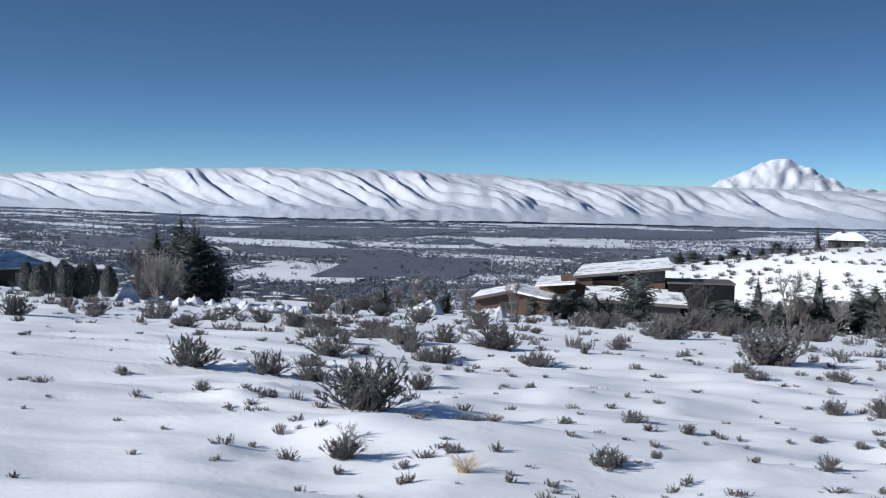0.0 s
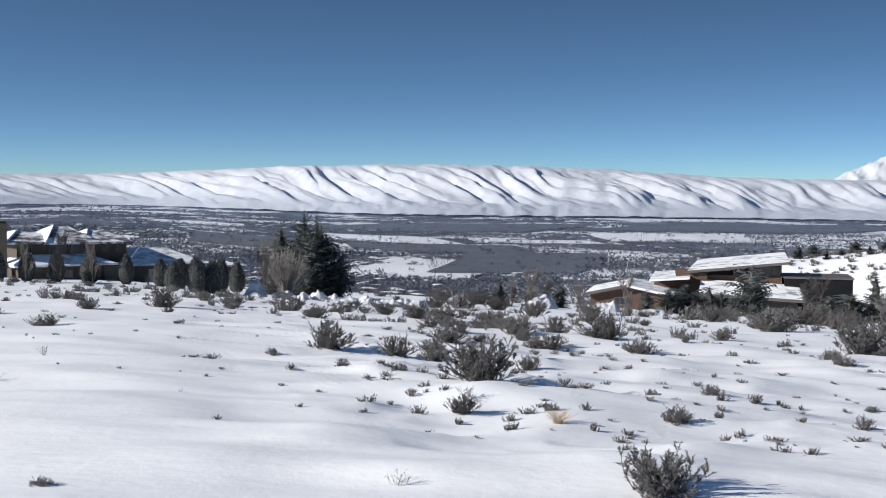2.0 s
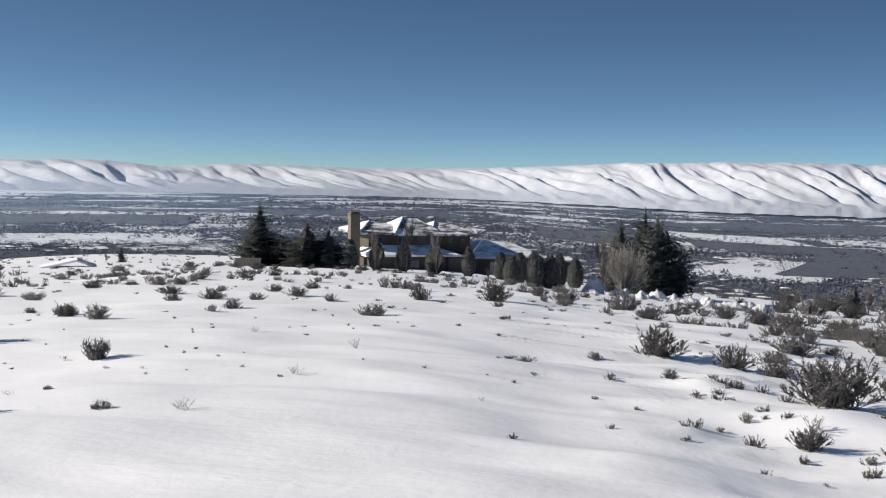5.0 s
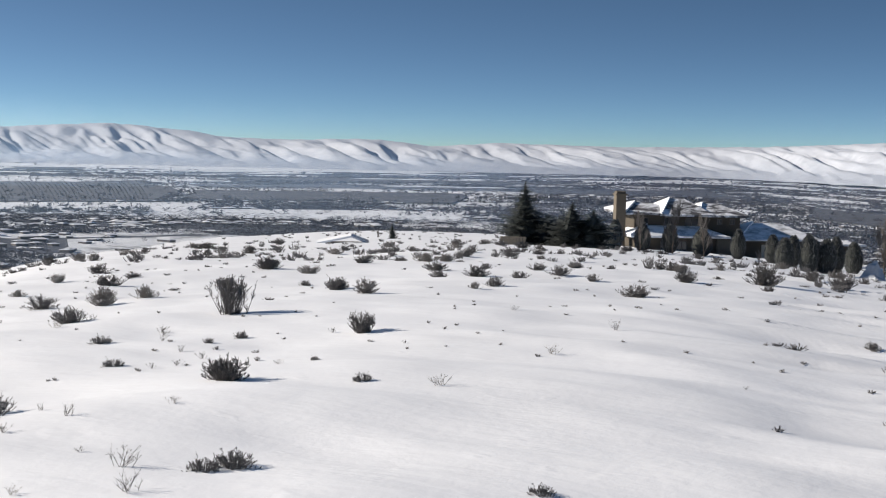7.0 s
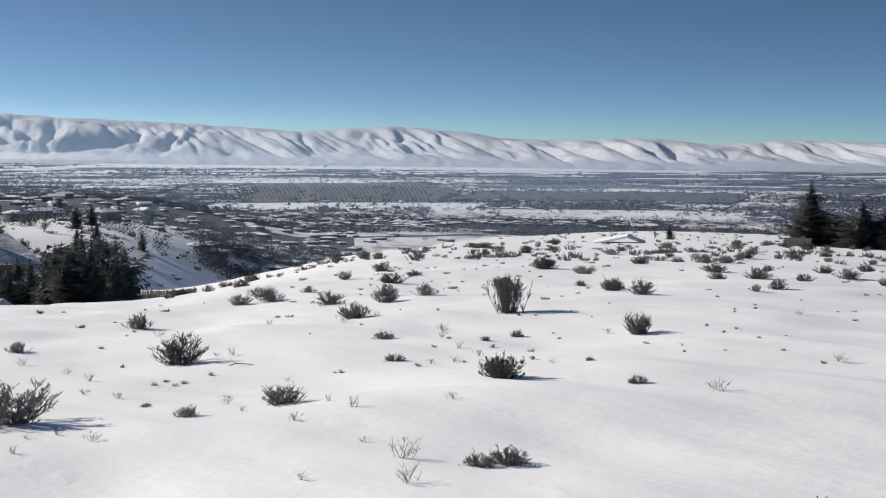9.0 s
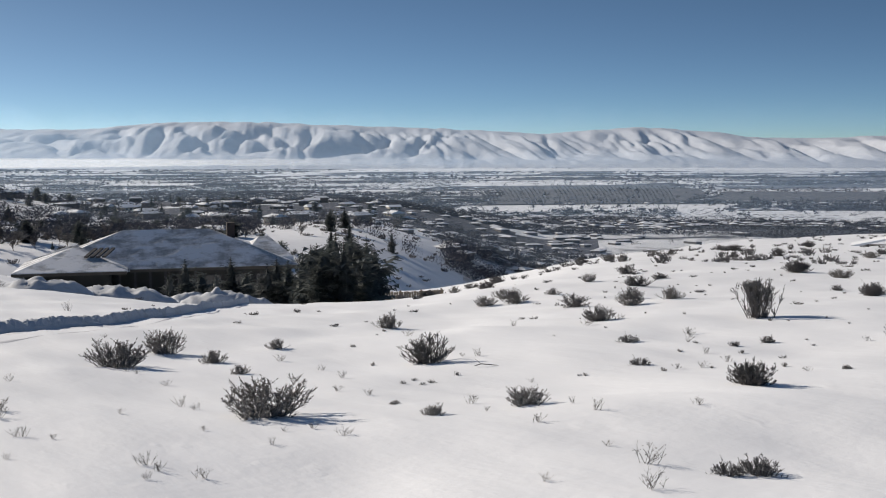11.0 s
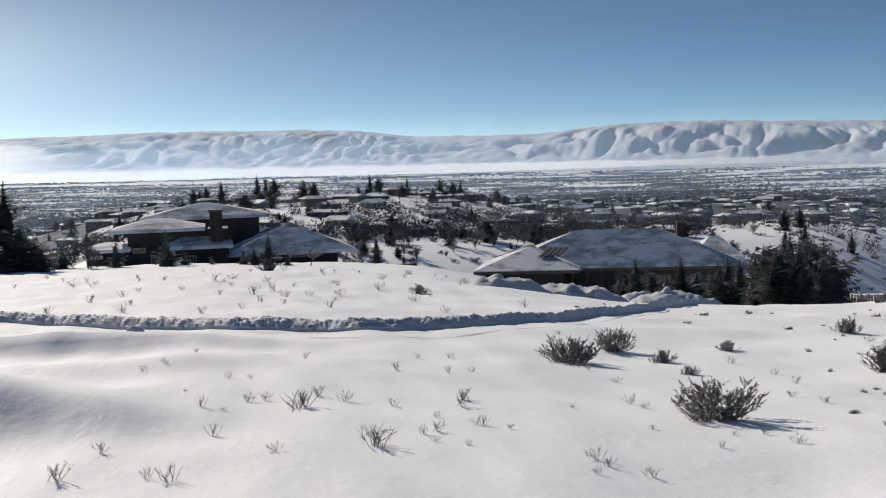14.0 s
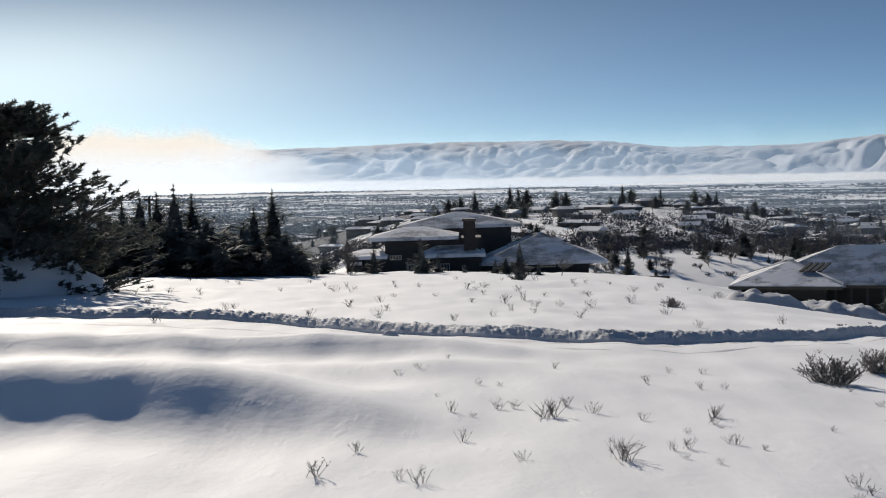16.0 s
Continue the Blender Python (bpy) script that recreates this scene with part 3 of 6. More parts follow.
# bare sprigs that stick out of the snow
TWIGS = []
for k in range(4):
    rr = random.Random(300 + k)
    s = Shape()
    for i in range(9):
        d = direction(rr, rr.uniform(0.8, 1.6), 0.8)
        p = Vector((rr.gauss(0, 0.12), rr.gauss(0, 0.12), -0.06))
        pts = [p]
        for j in range(3):
            d = (d + Vector((rr.gauss(0, 0.25), rr.gauss(0, 0.25), 0.05))).normalized()
            pts.append(pts[-1] + d * rr.uniform(0.2, 0.36))
        s.tube(pts, [0.014, 0.011, 0.008, 0.004])
        for j in range(4):
            q = pts[rr.randint(1, 2)]
            e = (d + Vector((rr.gauss(0, 0.7), rr.gauss(0, 0.7), 0.2))).normalized()
            s.tube([q, q + e * rr.uniform(0.12, 0.3)], [0.008, 0.003])
            if k > 1:
                for m in range(4):
                    s.leaf(q + e * rr.uniform(0.1, 0.3), direction(rr, rr.uniform(-0.5, 1), 1), 0.06, 0.014, rr)
    TWIGS.append(s.mesh("bare_sprig", FROST_TWIG if k % 2 else SAGE_STEM))
for az, r, h in SPRIGS:
    ob = new("bare_sprig", rnd.choice(TWIGS))
    ob.matrix_world = Matrix.Translation(base(az, r)) @ Matrix.Rotation(rnd.uniform(0, 6.28), 4, "Z") @ Matrix.Diagonal((h * 1.1, h * 1.1, h * 1.15, 1))
    tagged(ob, "bare dry sprig poking out of the snow", "plant", "bare sprigs in the snow")

for i in range(110):
    if i < 38:
        az, r, h = rnd.uniform(60, 93), rnd.uniform(8.5, 17), rnd.uniform(0.07, 0.17)
    else:
        az, r, h = rnd.uniform(72, 104), rnd.uniform(27, 62), rnd.uniform(0.2, 0.42)
    ob = new("bare_sprig", rnd.choice(TWIGS))
    ob.matrix_world = Matrix.Translation(base(az, r)) @ Matrix.Rotation(rnd.uniform(0, 6.28), 4, "Z") @ Matrix.Diagonal((h, h, h * rnd.uniform(0.8, 1.2), 1))
    tagged(ob, "bare dry sprig poking out of the snow", "plant", "bare sprigs in the snow")

# a tuft of tan bunch grass
s = Shape()
rr = random.Random(77)
for i in range(170):
    d = direction(rr, rr.uniform(0.7, 2.2), 1.0)
    p = Vector((rr.gauss(0, 0.1), rr.gauss(0, 0.1), -0.02))
    ln = rr.uniform(0.5, 1.0)
    s.leaf(p, d, ln * 0.6, 0.008, rr)
    s.leaf(p + d * ln * 0.5, (d + Vector((d.x, d.y, -0.15)) * 0.5).normalized(), ln * 0.55, 0.006, rr)
ob = new("bunch_grass", s.mesh("bunch_grass", DRY_GRASS))
ob.matrix_world = Matrix.Translation(base(-0.78, 16.1)) @ Matrix.Diagonal((0.3, 0.3, 0.27, 1))
tagged(ob, "tan dry bunch grass tuft in the snow", "grass")

# fallen crooked stick on the snow
s = Shape()
s.tube([Vector((-0.25, 0, 0.02)), Vector((-0.1, 0.02, 0.06)), Vector((0.06, 0.0, 0.05)), Vector((0.28, 0.05, 0.02))], [0.01, 0.012, 0.012, 0.006], 5)
s.tube([Vector((-0.1, 0.02, 0.06)), Vector((-0.24, 0.06, 0.16))], [0.008, 0.004], 4)
ob = new("dead_stick", s.mesh("dead_stick", SAGE_STEM))
ob.matrix_world = Matrix.Translation(base(53.0, 15.7)) @ Matrix.Rotation(radians(53), 4, "Z") @ Matrix.Scale(0.6, 4)
tagged(ob, "crooked dead stick lying on the snow", "stick")


# small low tufts across the field: near ones singly, the far ones as one cover
TUFTS = []
for k in range(5):
    rr = random.Random(500 + k)
    s = Shape()
    for i in range(26):
        a0, rad = rr.uniform(0, 6.2832), min(abs(rr.gauss(0, 0.19)), 0.4)
        p = Vector((math.cos(a0) * rad * 1.3, math.sin(a0) * rad * 0.8, -0.05))
        d = Vector((math.cos(a0) * 0.5 + rr.gauss(0, 0.3), math.sin(a0) * 0.5 + rr.gauss(0, 0.3), rr.uniform(0.6, 1.4))).normalized()
        q = p + d * rr.uniform(0.22, 0.55) * (1.15 - rad)
        s.tube([p, q], [0.016, 0.006])
        for j in range(15):
            e = (d + Vector((rr.gauss(0, 0.6), rr.gauss(0, 0.6), rr.gauss(0.2, 0.5)))).normalized()
            s.leaf(p.lerp(q, rr.uniform(0.1, 1.0)), e, rr.uniform(0.07, 0.16), rr.uniform(0.012, 0.026), rr)
    TUFTS.append(s)
TUFT_MESHES = [s.mesh("sage_tuft", SAGE_LEAF if k % 2 else SAGE_STEM) for k, s in enumerate(TUFTS)]


def tuft_density(az, r):
    """More brush towards the lower and farther field, little on the near open snow."""
    d = 0.25 + 0.75 * float(smooth(14, 60, r))
    d *= 1.0 - 0.75 * float(smooth(12, 22, az)) * (1 - float(smooth(34, 44, az))) * (1 - float(smooth(30, 70, r)))
    d *= 1.0 - 0.7 * float(smooth(60, 72, az))
    p = spot(az, r)
    return d * (0.35 + 1.3 * max(0.0, 0.35 + bumps(p.x, p.y, 16, 2, 5.5)))


rnd = random.Random(11)
made = 0
while made < 280:
    az, r = rnd.uniform(-20, 72), 9 * (75 / 9) ** rnd.random()
    if rnd.random() > tuft_density(az, r):
        continue
    h = rnd.uniform(0.1, 0.26) * (0.7 + r / 90)
    if r < 24 and az > 15:
        ob = new("bare_sprig", rnd.choice(TWIGS))
        ob.matrix_world = Matrix.Translation(base(az, r)) @ Matrix.Rotation(rnd.uniform(0, 6.28), 4, "Z") @ Matrix.Diagonal((h * 0.9, h * 0.9, h * 0.75, 1))
        tagged(ob, "bare dry sprig poking out of the snow", "plant", "bare sprigs in the snow")
        made += 1
        continue
    ob = new("sage_tuft", rnd.choice(TUFT_MESHES))
    ob.matrix_world = Matrix.Translation(base(az, r)) @ Matrix.Rotation(rnd.uniform(0, 6.28), 4, "Z") @ Matrix.Diagonal((h * rnd.uniform(0.9, 1.6), h, h * 0.8, 1))
    tagged(ob, "low dark sagebrush tuft barely above the snow", "shrub", "low tufts in the snowy field")
    made += 1


def cover(name, count, label, category, mats, az_of, r_of, size_of, accept, seed):
    rn = random.Random(seed)
    verts, faces = [], []
    done = 0
    while done < count:
        az = az_of(rn)
        r = r_of(rn)
        if not accept(az, r, rn):
            continue
        done += 1
        src = rn.choice(TUFTS)
        h = size_of(rn, r)
        m = Matrix.Translation(base(az, r)) @ Matrix.Rotation(rn.uniform(0, 6.28), 4, "Z") @ Matrix.Diagonal((h * rn.uniform(0.9, 1.5), h, h * rn.uniform(0.7, 1.3), 1))
        o = len(verts)
        n = len(src.v)
        arr = np.c_[np.array(src.v), np.ones(n)] @ np.array(m).T
        verts.extend(map(tuple, arr[:, :3]))
        faces.extend(tuple(i + o for i in f) for f in src.f)
    return tagged(new(name, from_lists(name, verts, faces, *mats)), label, category, kind="stuff")


def on_field(az, r, rn):
    return r < float(np.interp(az, FINE, EDGE_TAB)) and rn.random() < tuft_density(az, r) and not (az > 60 and 18 < r < 60)


cover("field_brush", 900, "scattered sagebrush dotting the far part of the snowy field", "shrubs", [SAGE_LEAF],
      lambda g: g.uniform(-20, 58), lambda g: 55 * (290 / 55) ** g.random(), lambda g, r: g.uniform(0.25, 0.8), on_field, 21)
cover("hill_brush", 1000, "dark shrubs dotting the snowy hill slope", "shrubs", [SAGE_LEAF],
      lambda g: g.uniform(-20, -4), lambda g: g.uniform(225, 345), lambda g, r: g.uniform(0.6, 1.7), lambda a, r, g: True, 22)
cover("snow_sprigs", 240, "tiny dry stems and clods showing through the snow", "plants", [FROST_TWIG],
      lambda g: g.uniform(-18, 60), lambda g: 14 * (60 / 14) ** g.random(), lambda g, r: g.uniform(0.04, 0.1) * (0.6 + r / 40), lambda a, r, g: True, 23)
cover("low_brush", 190, "low half-buried sagebrush and clods on the near snow", "shrubs", [SAGE_STEM],
      lambda g: g.uniform(-17, 7), lambda g: 14 * (75 / 14) ** g.random(), lambda g, r: g.uniform(0.07, 0.18) * (0.7 + r / 50), lambda a, r, g: True, 25)
cover("slope_brush", 460, "dark leafless brush over the snowy slope below the field", "shrubs", [SAGE_STEM],
      lambda g: g.uniform(55, 90), lambda g: g.uniform(165, 430), lambda g, r: g.uniform(1.0, 2.8), lambda a, r, g: bumps(*spot(a, r).xy, 45, 2, 12.0) > g.uniform(-0.25, 0.15), 26)
cover("garden_brush", 40, "rough brush growing along the field edge by the houses", "shrubs", [SAGE_LEAF],
      lambda g: g.uniform(-15, 7), lambda g: g.uniform(105, 195), lambda g, r: g.uniform(0.8, 2.2), lambda a, r, g: g.random() < 0.25 + 0.75 * float(smooth(3, -3, a)), 24)


# ---- trees ----
def conifer_meshes(seed, levels, width, ragged, rounded=False):
    """A spruce one metre high: whorls of drooping, feathered boughs on a tapered trunk."""
    rn = random.Random(seed)
    trunk, crown = Shape(), Shape()
    trunk.tube([Vector((0, 0, -0.03)), Vector((0.003, 0, 0.4)), Vector((0, 0, 0.98))], [0.024, 0.015, 0.003], 6)
    for i in range(levels):
        f = i / (levels - 1)
        z = 0.05 + 0.93 * f
        shape = math.sin(math.pi * (0.25 + 0.75 * f)) ** 0.75 if rounded else (1 - f) ** 0.85
        reach = width * shape * (0.88 + 0.2 * math.sin(i * 2.1 + seed)) + 0.012
        n = max(6, int(17 * (1 - f) + 6))
        for k in range(n):
            a = 2 * math.pi * (k + rn.random() * 0.9) / n
            lobe = 1 + 1.0 * noise.noise(Vector((math.cos(a) * 1.4 + seed, math.sin(a) * 1.4, z * 6)))
            ln = reach * rn.uniform(1 - ragged, 1.12) * rn.choice((1, 1, 1, 0.7, 1.22)) * lobe
            d = Vector((math.cos(a), math.sin(a), 0))
            up = rn.uniform(-0.4, 0.15) + 0.7 * f
            p0 = Vector((0, 0, z + rn.uniform(-0.015, 0.015)))
            p1 = p0 + d * ln * 0.55 + Vector((0, 0, ln * up * 0.5))
            p2 = p0 + d * ln + Vector((0, 0, ln * (up * 0.6 + 0.1)))
            sd = Vector((-d.y, d.x, 0))
            w = ln * 0.36 + 0.012
            for p, q, ww in ((p0, p1, w), (p1, p2, w * 0.8)):
                for side in (1, -1):
                    for t in range(3):
                        o = p.lerp(q, (t + 0.2) / 3)
                        tip = p.lerp(q, min(1.0, (t + 1.4) / 3)) + sd * side * ww * rn.uniform(0.6, 1.2) + Vector((0, 0, -ww * rn.uniform(0.1, 0.7)))
                        o2 = p.lerp(q, (t + 0.95) / 3)
                        crown.add((o, o2, tip), ((0, 1, 2),))
            crown.add((p1 - sd * w * 0.3, p1 + sd * w * 0.3, p2 + d * ln * 0.08), ((0, 1, 2),))
            crown.add((p0 + Vector((0, 0, -0.01)), p0 + Vector((0, 0, 0.02)), p1), ((0, 1, 2),))
    # the dark inside of the crown
    rows, m = 9, 9
    pts = []
    for j in range(rows):
        f = j / (rows - 1)
        for k in range(m):
            a = 2 * math.pi * k / m
            rad = width * (0.6 if ragged < 0.31 else 0.42) * (math.sin(math.pi * (0.2 + 0.75 * f)) ** 0.7 if rounded else (1 - f) ** 0.7) * rn.uniform(0.55, 1.3) + 0.004
            pts.append(Vector((math.cos(a) * rad, math.sin(a) * rad, 0.06 + 0.8 * f + rn.uniform(-0.03, 0.03))))
    crown.add(pts, [(j * m + k, j * m + (k + 1) % m, (j + 1) * m + (k + 1) % m, (j + 1) * m + k) for j in range(rows - 1) for k in range(m)])
    return trunk, crown


CONIFERS = []
FROSTED = plain("frosted_needles", (0.17, 0.18, 0.175), (0.07, 0.08, 0.073), 6.0, 0.9, 0, 0.01, 20, vary=0.25)
# slim spruce, broad spruce, narrow spruce, loose pine, ragged juniper, round pine, frosted young spruce, open fir
for k, (lv, wd, rg, rounded) in enumerate([(26, 0.27, 0.35, False), (24, 0.36, 0.4, False), (28, 0.2, 0.3, False), (20, 0.4, 0.5, True), (17, 0.3, 0.75, True), (22, 0.34, 0.55, True), (20, 0.32, 0.5, False), (19, 0.34, 0.6, False)]):
    tr, cr = conifer_meshes(40 + k, lv, wd, rg, rounded)
    CONIFERS.append((tr.mesh("trunk", BARK), cr.mesh("crown", FROSTED if k == 6 else NEEDLES)))


def conifer(place, h, kind, wide=1.0, label="dark green spruce tree standing in snow", group="conifers", turn=0.0):
    ob = new("conifer", None)
    ob.matrix_world = Matrix.Translation(place) @ Matrix.Rotation(turn, 4, "Z") @ Matrix.Diagonal((h * wide, h * wide, h, 1))
    for name, me in zip(("trunk", "crown"), CONIFERS[kind]):
        p = new(name, me)
        p.parent = ob
    return tagged(ob, label, "tree", group)


def egg_meshes(seed):
    """A clipped egg-shaped arborvitae of many upright sprays, frosted on the outside."""
    rn = random.Random(seed)
    core, spray = Shape(), Shape()

    def at(a, f, k=1.0):
        rad = 0.3 * math.sin(math.pi * min(1, f * 0.93 + 0.07)) ** 0.62 * (1.12 - 0.45 * f) * k
        return Vector((math.cos(a) * rad, math.sin(a) * rad, f))
    n, rows = 12, 10
    pts = [at(2 * math.pi * k / n, j / (rows - 1) * 0.97, 0.88 + 0.06 * rn.random()) for j in range(rows) for k in range(n)]
    core.add(pts, [(j * n + k, j * n + (k + 1) % n, (j + 1) * n + (k + 1) % n, (j + 1) * n + k) for j in range(rows - 1) for k in range(n)])
    for i in range(1100):
        a, f = rn.uniform(0, 6.2832), rn.random() ** 0.8 * 0.97
        p = at(a, f, rn.uniform(0.86, 1.0))
        d = Vector((math.cos(a) * 0.5, math.sin(a) * 0.5, rn.uniform(0.4, 1.2))).normalized()
        spray.leaf(p, d, rn.uniform(0.03, 0.075), rn.uniform(0.008, 0.018), rn)
    return core, spray


EGGS = []
for k in range(3):
    core, spray = egg_meshes(60 + k)
    EGGS.append((core.mesh("foliage", THUJA), spray.mesh("frost_cover", FROST)))


def egg_shrub(place, h, kind, wide=1.0):
    ob = new("arborvitae", None)
    ob.matrix_world = Matrix.Translation(place) @ Matrix.Rotation(kind * 2.0 + h, 4, "Z") @ Matrix.Diagonal((h * wide, h * wide, h, 1))
    for name, me in zip(("foliage", "frost_cover"), EGGS[kind % 3]):
        p = new(name, me)
        p.parent = ob
    return tagged(ob, "clipped egg-shaped arborvitae dusted with frost", "shrub", "clipped arborvitae by the house")


def bare_tree_meshes(seed, spread, fine):
    rn = random.Random(seed)
    trunk, twigs = Shape(), Shape()

    def grow(p, d, ln, rad, depth):
        pts = [p]
        for k in range(3):
            d = (d + Vector((rn.gauss(0, 0.13), rn.gauss(0, 0.13), 0.06))).normalized()
            pts.append(pts[-1] + d * ln / 3)
        (trunk if depth < 2 else twigs).tube(pts, [rad, rad * 0.85, rad * 0.7, rad * 0.5], 5 if depth < 2 else 3)
        if depth >= fine:
            return
        for k in range(4 if depth else 6):
            q = pts[rn.randint(1, 3)]
            e = (d + Vector((rn.gauss(0, spread), rn.gauss(0, spread), rn.uniform(-0.1, 0.35)))).normalized()
            grow(q, e, ln * rn.uniform(0.5, 0.75), max(rad * 0.55, 0.0016), depth + 1)
    grow(Vector((0, 0, -0.04)), Vector((0, 0, 1)), 0.4, 0.015, 0)
    return trunk, twigs


BARE = []
for k, (sp, fn) in enumerate([(0.55, 5), (0.7, 5), (0.4, 5)]):
    tr, tw = bare_tree_meshes(80 + k, sp, fn)
    BARE.append((tr.mesh("trunk", BARK), tw.mesh("crown", FROST_TWIG if k == 1 else SAGE_STEM)))


def bare_tree(place, h, kind, wide=1.0, label="leafless tree with fine bare twigs"):
    ob = new("bare_tree", None)
    ob.matrix_world = Matrix.Translation(place) @ Matrix.Rotation(h * 3.0, 4, "Z") @ Matrix.Diagonal((h * wide, h * wide, h, 1))
    for name, me in zip(("trunk", "crown"), BARE[kind]):
        p = new(name, me)
        p.parent = ob
    return tagged(ob, label, "tree", "leafless trees")


def big_pine():
    """Tall open pine: leaning trunk, long limbs, tufts of needles at the ends."""
    rn = random.Random(91)
    trunk, needles = Shape(), Shape()
    pts = [Vector((0, 0, -0.3)), Vector((0.08, 0, 2.0)), Vector((-0.05, 0.1, 4.2)), Vector((0.1, 0, 6.4))]
    trunk.tube(pts, [0.19, 0.15, 0.1, 0.03], 8)
    for i in range(230):
        f = rn.random() ** 1.1
        z = 0.15 + 6.2 * f
        reach = (2.9 * (1 - f) ** 0.6 + 0.45) * rn.uniform(0.55, 1.08)
        a = rn.uniform(0, 6.2832)
        d = Vector((math.cos(a), math.sin(a), rn.uniform(-0.15, 0.4)))
        p0 = Vector((0.05, 0, z))
        p1 = p0 + d * reach * 0.6
        p2 = p1 + (d + Vector((0, 0, 0.35))) * reach * 0.4
        trunk.tube([p0, p1, p2], [0.05, 0.03, 0.012], 4)
        for k in range(18):
            t = rn.uniform(0.12, 1.0)
            c = p0.lerp(p1, t / 0.6) if t < 0.6 else p1.lerp(p2, (t - 0.6) / 0.4)
            c = c + Vector((rn.gauss(0, 0.17), rn.gauss(0, 0.17), rn.gauss(0.03, 0.1)))
            up = (d * 0.8 + Vector((rn.gauss(0, 0.4), rn.gauss(0, 0.4), 0.7))).normalized() * rn.uniform(0.12, 0.3)
            for j in range(42):
                e = (up * 3 + Vector((rn.gauss(0, 0.8), rn.gauss(0, 0.8), rn.gauss(0.1, 0.7)))).normalized()
                needles.leaf(c + up * rn.random(), e, rn.uniform(0.08, 0.14), 0.019, rn)
    ob = new("pine_tree", None)
    part_t = new("trunk", trunk.mesh("trunk", BARK))
    part_n = new("crown", needles.mesh("crown", PINE_NEEDLES))
    part_t.parent = part_n.parent = ob
    return tagged(ob, "large open pine with dark needle tufts on a snowy mound", "tree")


# ---- building materials ----
TAN = plain("tan_stucco", (0.082, 0.068, 0.05), (0.066, 0.055, 0.042), 0.8, 0.9, 0.25, 0.01, 18)
CAST = plain("pale_cast_stone", (0.16, 0.133, 0.1), (0.13, 0.11, 0.085), 1.5, 0.9, 0.2, 0.01, 14)
WOOD = plain("brown_cedar_boards", (0.1, 0.058, 0.04), (0.075, 0.044, 0.031), 1.2, 0.75, 0.3, 0.01, 20)
DARKWOOD = plain("dark_stained_siding", (0.062, 0.06, 0.06), (0.045, 0.044, 0.045), 0.9, 0.8, 0.3, 0.01, 18)
OLIVE = plain("olive_brown_siding", (0.085, 0.078, 0.064), (0.065, 0.061, 0.05), 0.9, 0.85, 0.3, 0.01, 18)
FASCIA = plain("dark_fascia", (0.12, 0.11, 0.1), (0.09, 0.08, 0.08), 1.0, 0.7, 0.15, 0.01, 12)
BRICK_DARK = plain("dark_brick", (0.06, 0.048, 0.045), (0.045, 0.037, 0.036), 3, 0.9, 0.5, 0.02, 20)
METAL = plain("weathered_metal", (0.25, 0.25, 0.26), (0.18, 0.18, 0.19), 2, 0.5, 0.1, 0.005, 20, metal=0.6)
CREAM = plain("cream_frame", (0.55, 0.5, 0.4), (0.48, 0.44, 0.36), 2, 0.7, 0.1, 0.005, 20)
FENCE_WOOD = plain("grey_fence_boards", (0.3, 0.25, 0.19), (0.22, 0.19, 0.15), 2, 0.85, 0.3, 0.01, 20)



def glass_material():
    m, nt, nodes, links, bsdf = shader("window_glass")
    bsdf.inputs["Base Color"].default_value = (0.02, 0.025, 0.03, 1)
    bsdf.inputs["Roughness"].default_value = 0.08
    bsdf.inputs["Specular IOR Level"].default_value = 0.7
    return m


def thin_snow_roof(name, tile, amount):
    """Roof tiles showing through a thin, wind-scoured cover of snow."""
    m, nt, nodes, links, bsdf = shader(name)
    tc = nodes.new("ShaderNodeTexCoord")
    mp = nodes.new("ShaderNodeMapping")
    mp.inputs["Scale"].default_value = (0.45, 0.6, 0.6)
    links.new(tc.outputs["Object"], mp.inputs[0])
    n = noisy(nt, 1.2, 6.0, 0.65, 0.62 - amount * 0.5, 0.78 - amount * 0.5, mp.outputs[0])
    t = mixed(nt, noisy(nt, 5.0, 3.0, coords=tc.outputs["Object"]), tile, tuple(x * 0.7 for x in tile))
    c = mixed(nt, n, t, (0.8, 0.82, 0.86))
    links.new(c, bsdf.inputs["Base Color"])
    bsdf.inputs["Roughness"].default_value = 0.9
    bsdf.inputs["Specular IOR Level"].default_value = 0.1
    bumped(nt, bsdf, n, 0.5, 0.06)
    return m


GLASS = glass_material()
SLATE = thin_snow_roof("snow_dusted_slate", (0.1, 0.1, 0.11), 0.38)
BLACKWOOD = plain("black_stained_boards", (0.016, 0.017, 0.02), (0.011, 0.012, 0.015), 0.9, 0.95, 0.2, 0.01, 18)
BLACKWOOD.node_tree.nodes["Principled BSDF"].inputs["Specular IOR Level"].default_value = 0.08
# grey mixed through this snow also stands in for shade on the roofs
SHINGLE = thin_snow_roof("snow_covered_shingle", (0.44, 0.455, 0.48), 0.48)
WINDSWEPT = thin_snow_roof("windswept_dark_roofing", (0.24, 0.247, 0.265), 0.55)
# more grey in the snow: the shade of slopes turned from the sun
SHADE_TONED_ROOF = thin_snow_roof("shade_toned_shingle", (0.44, 0.455, 0.48), 0.42)


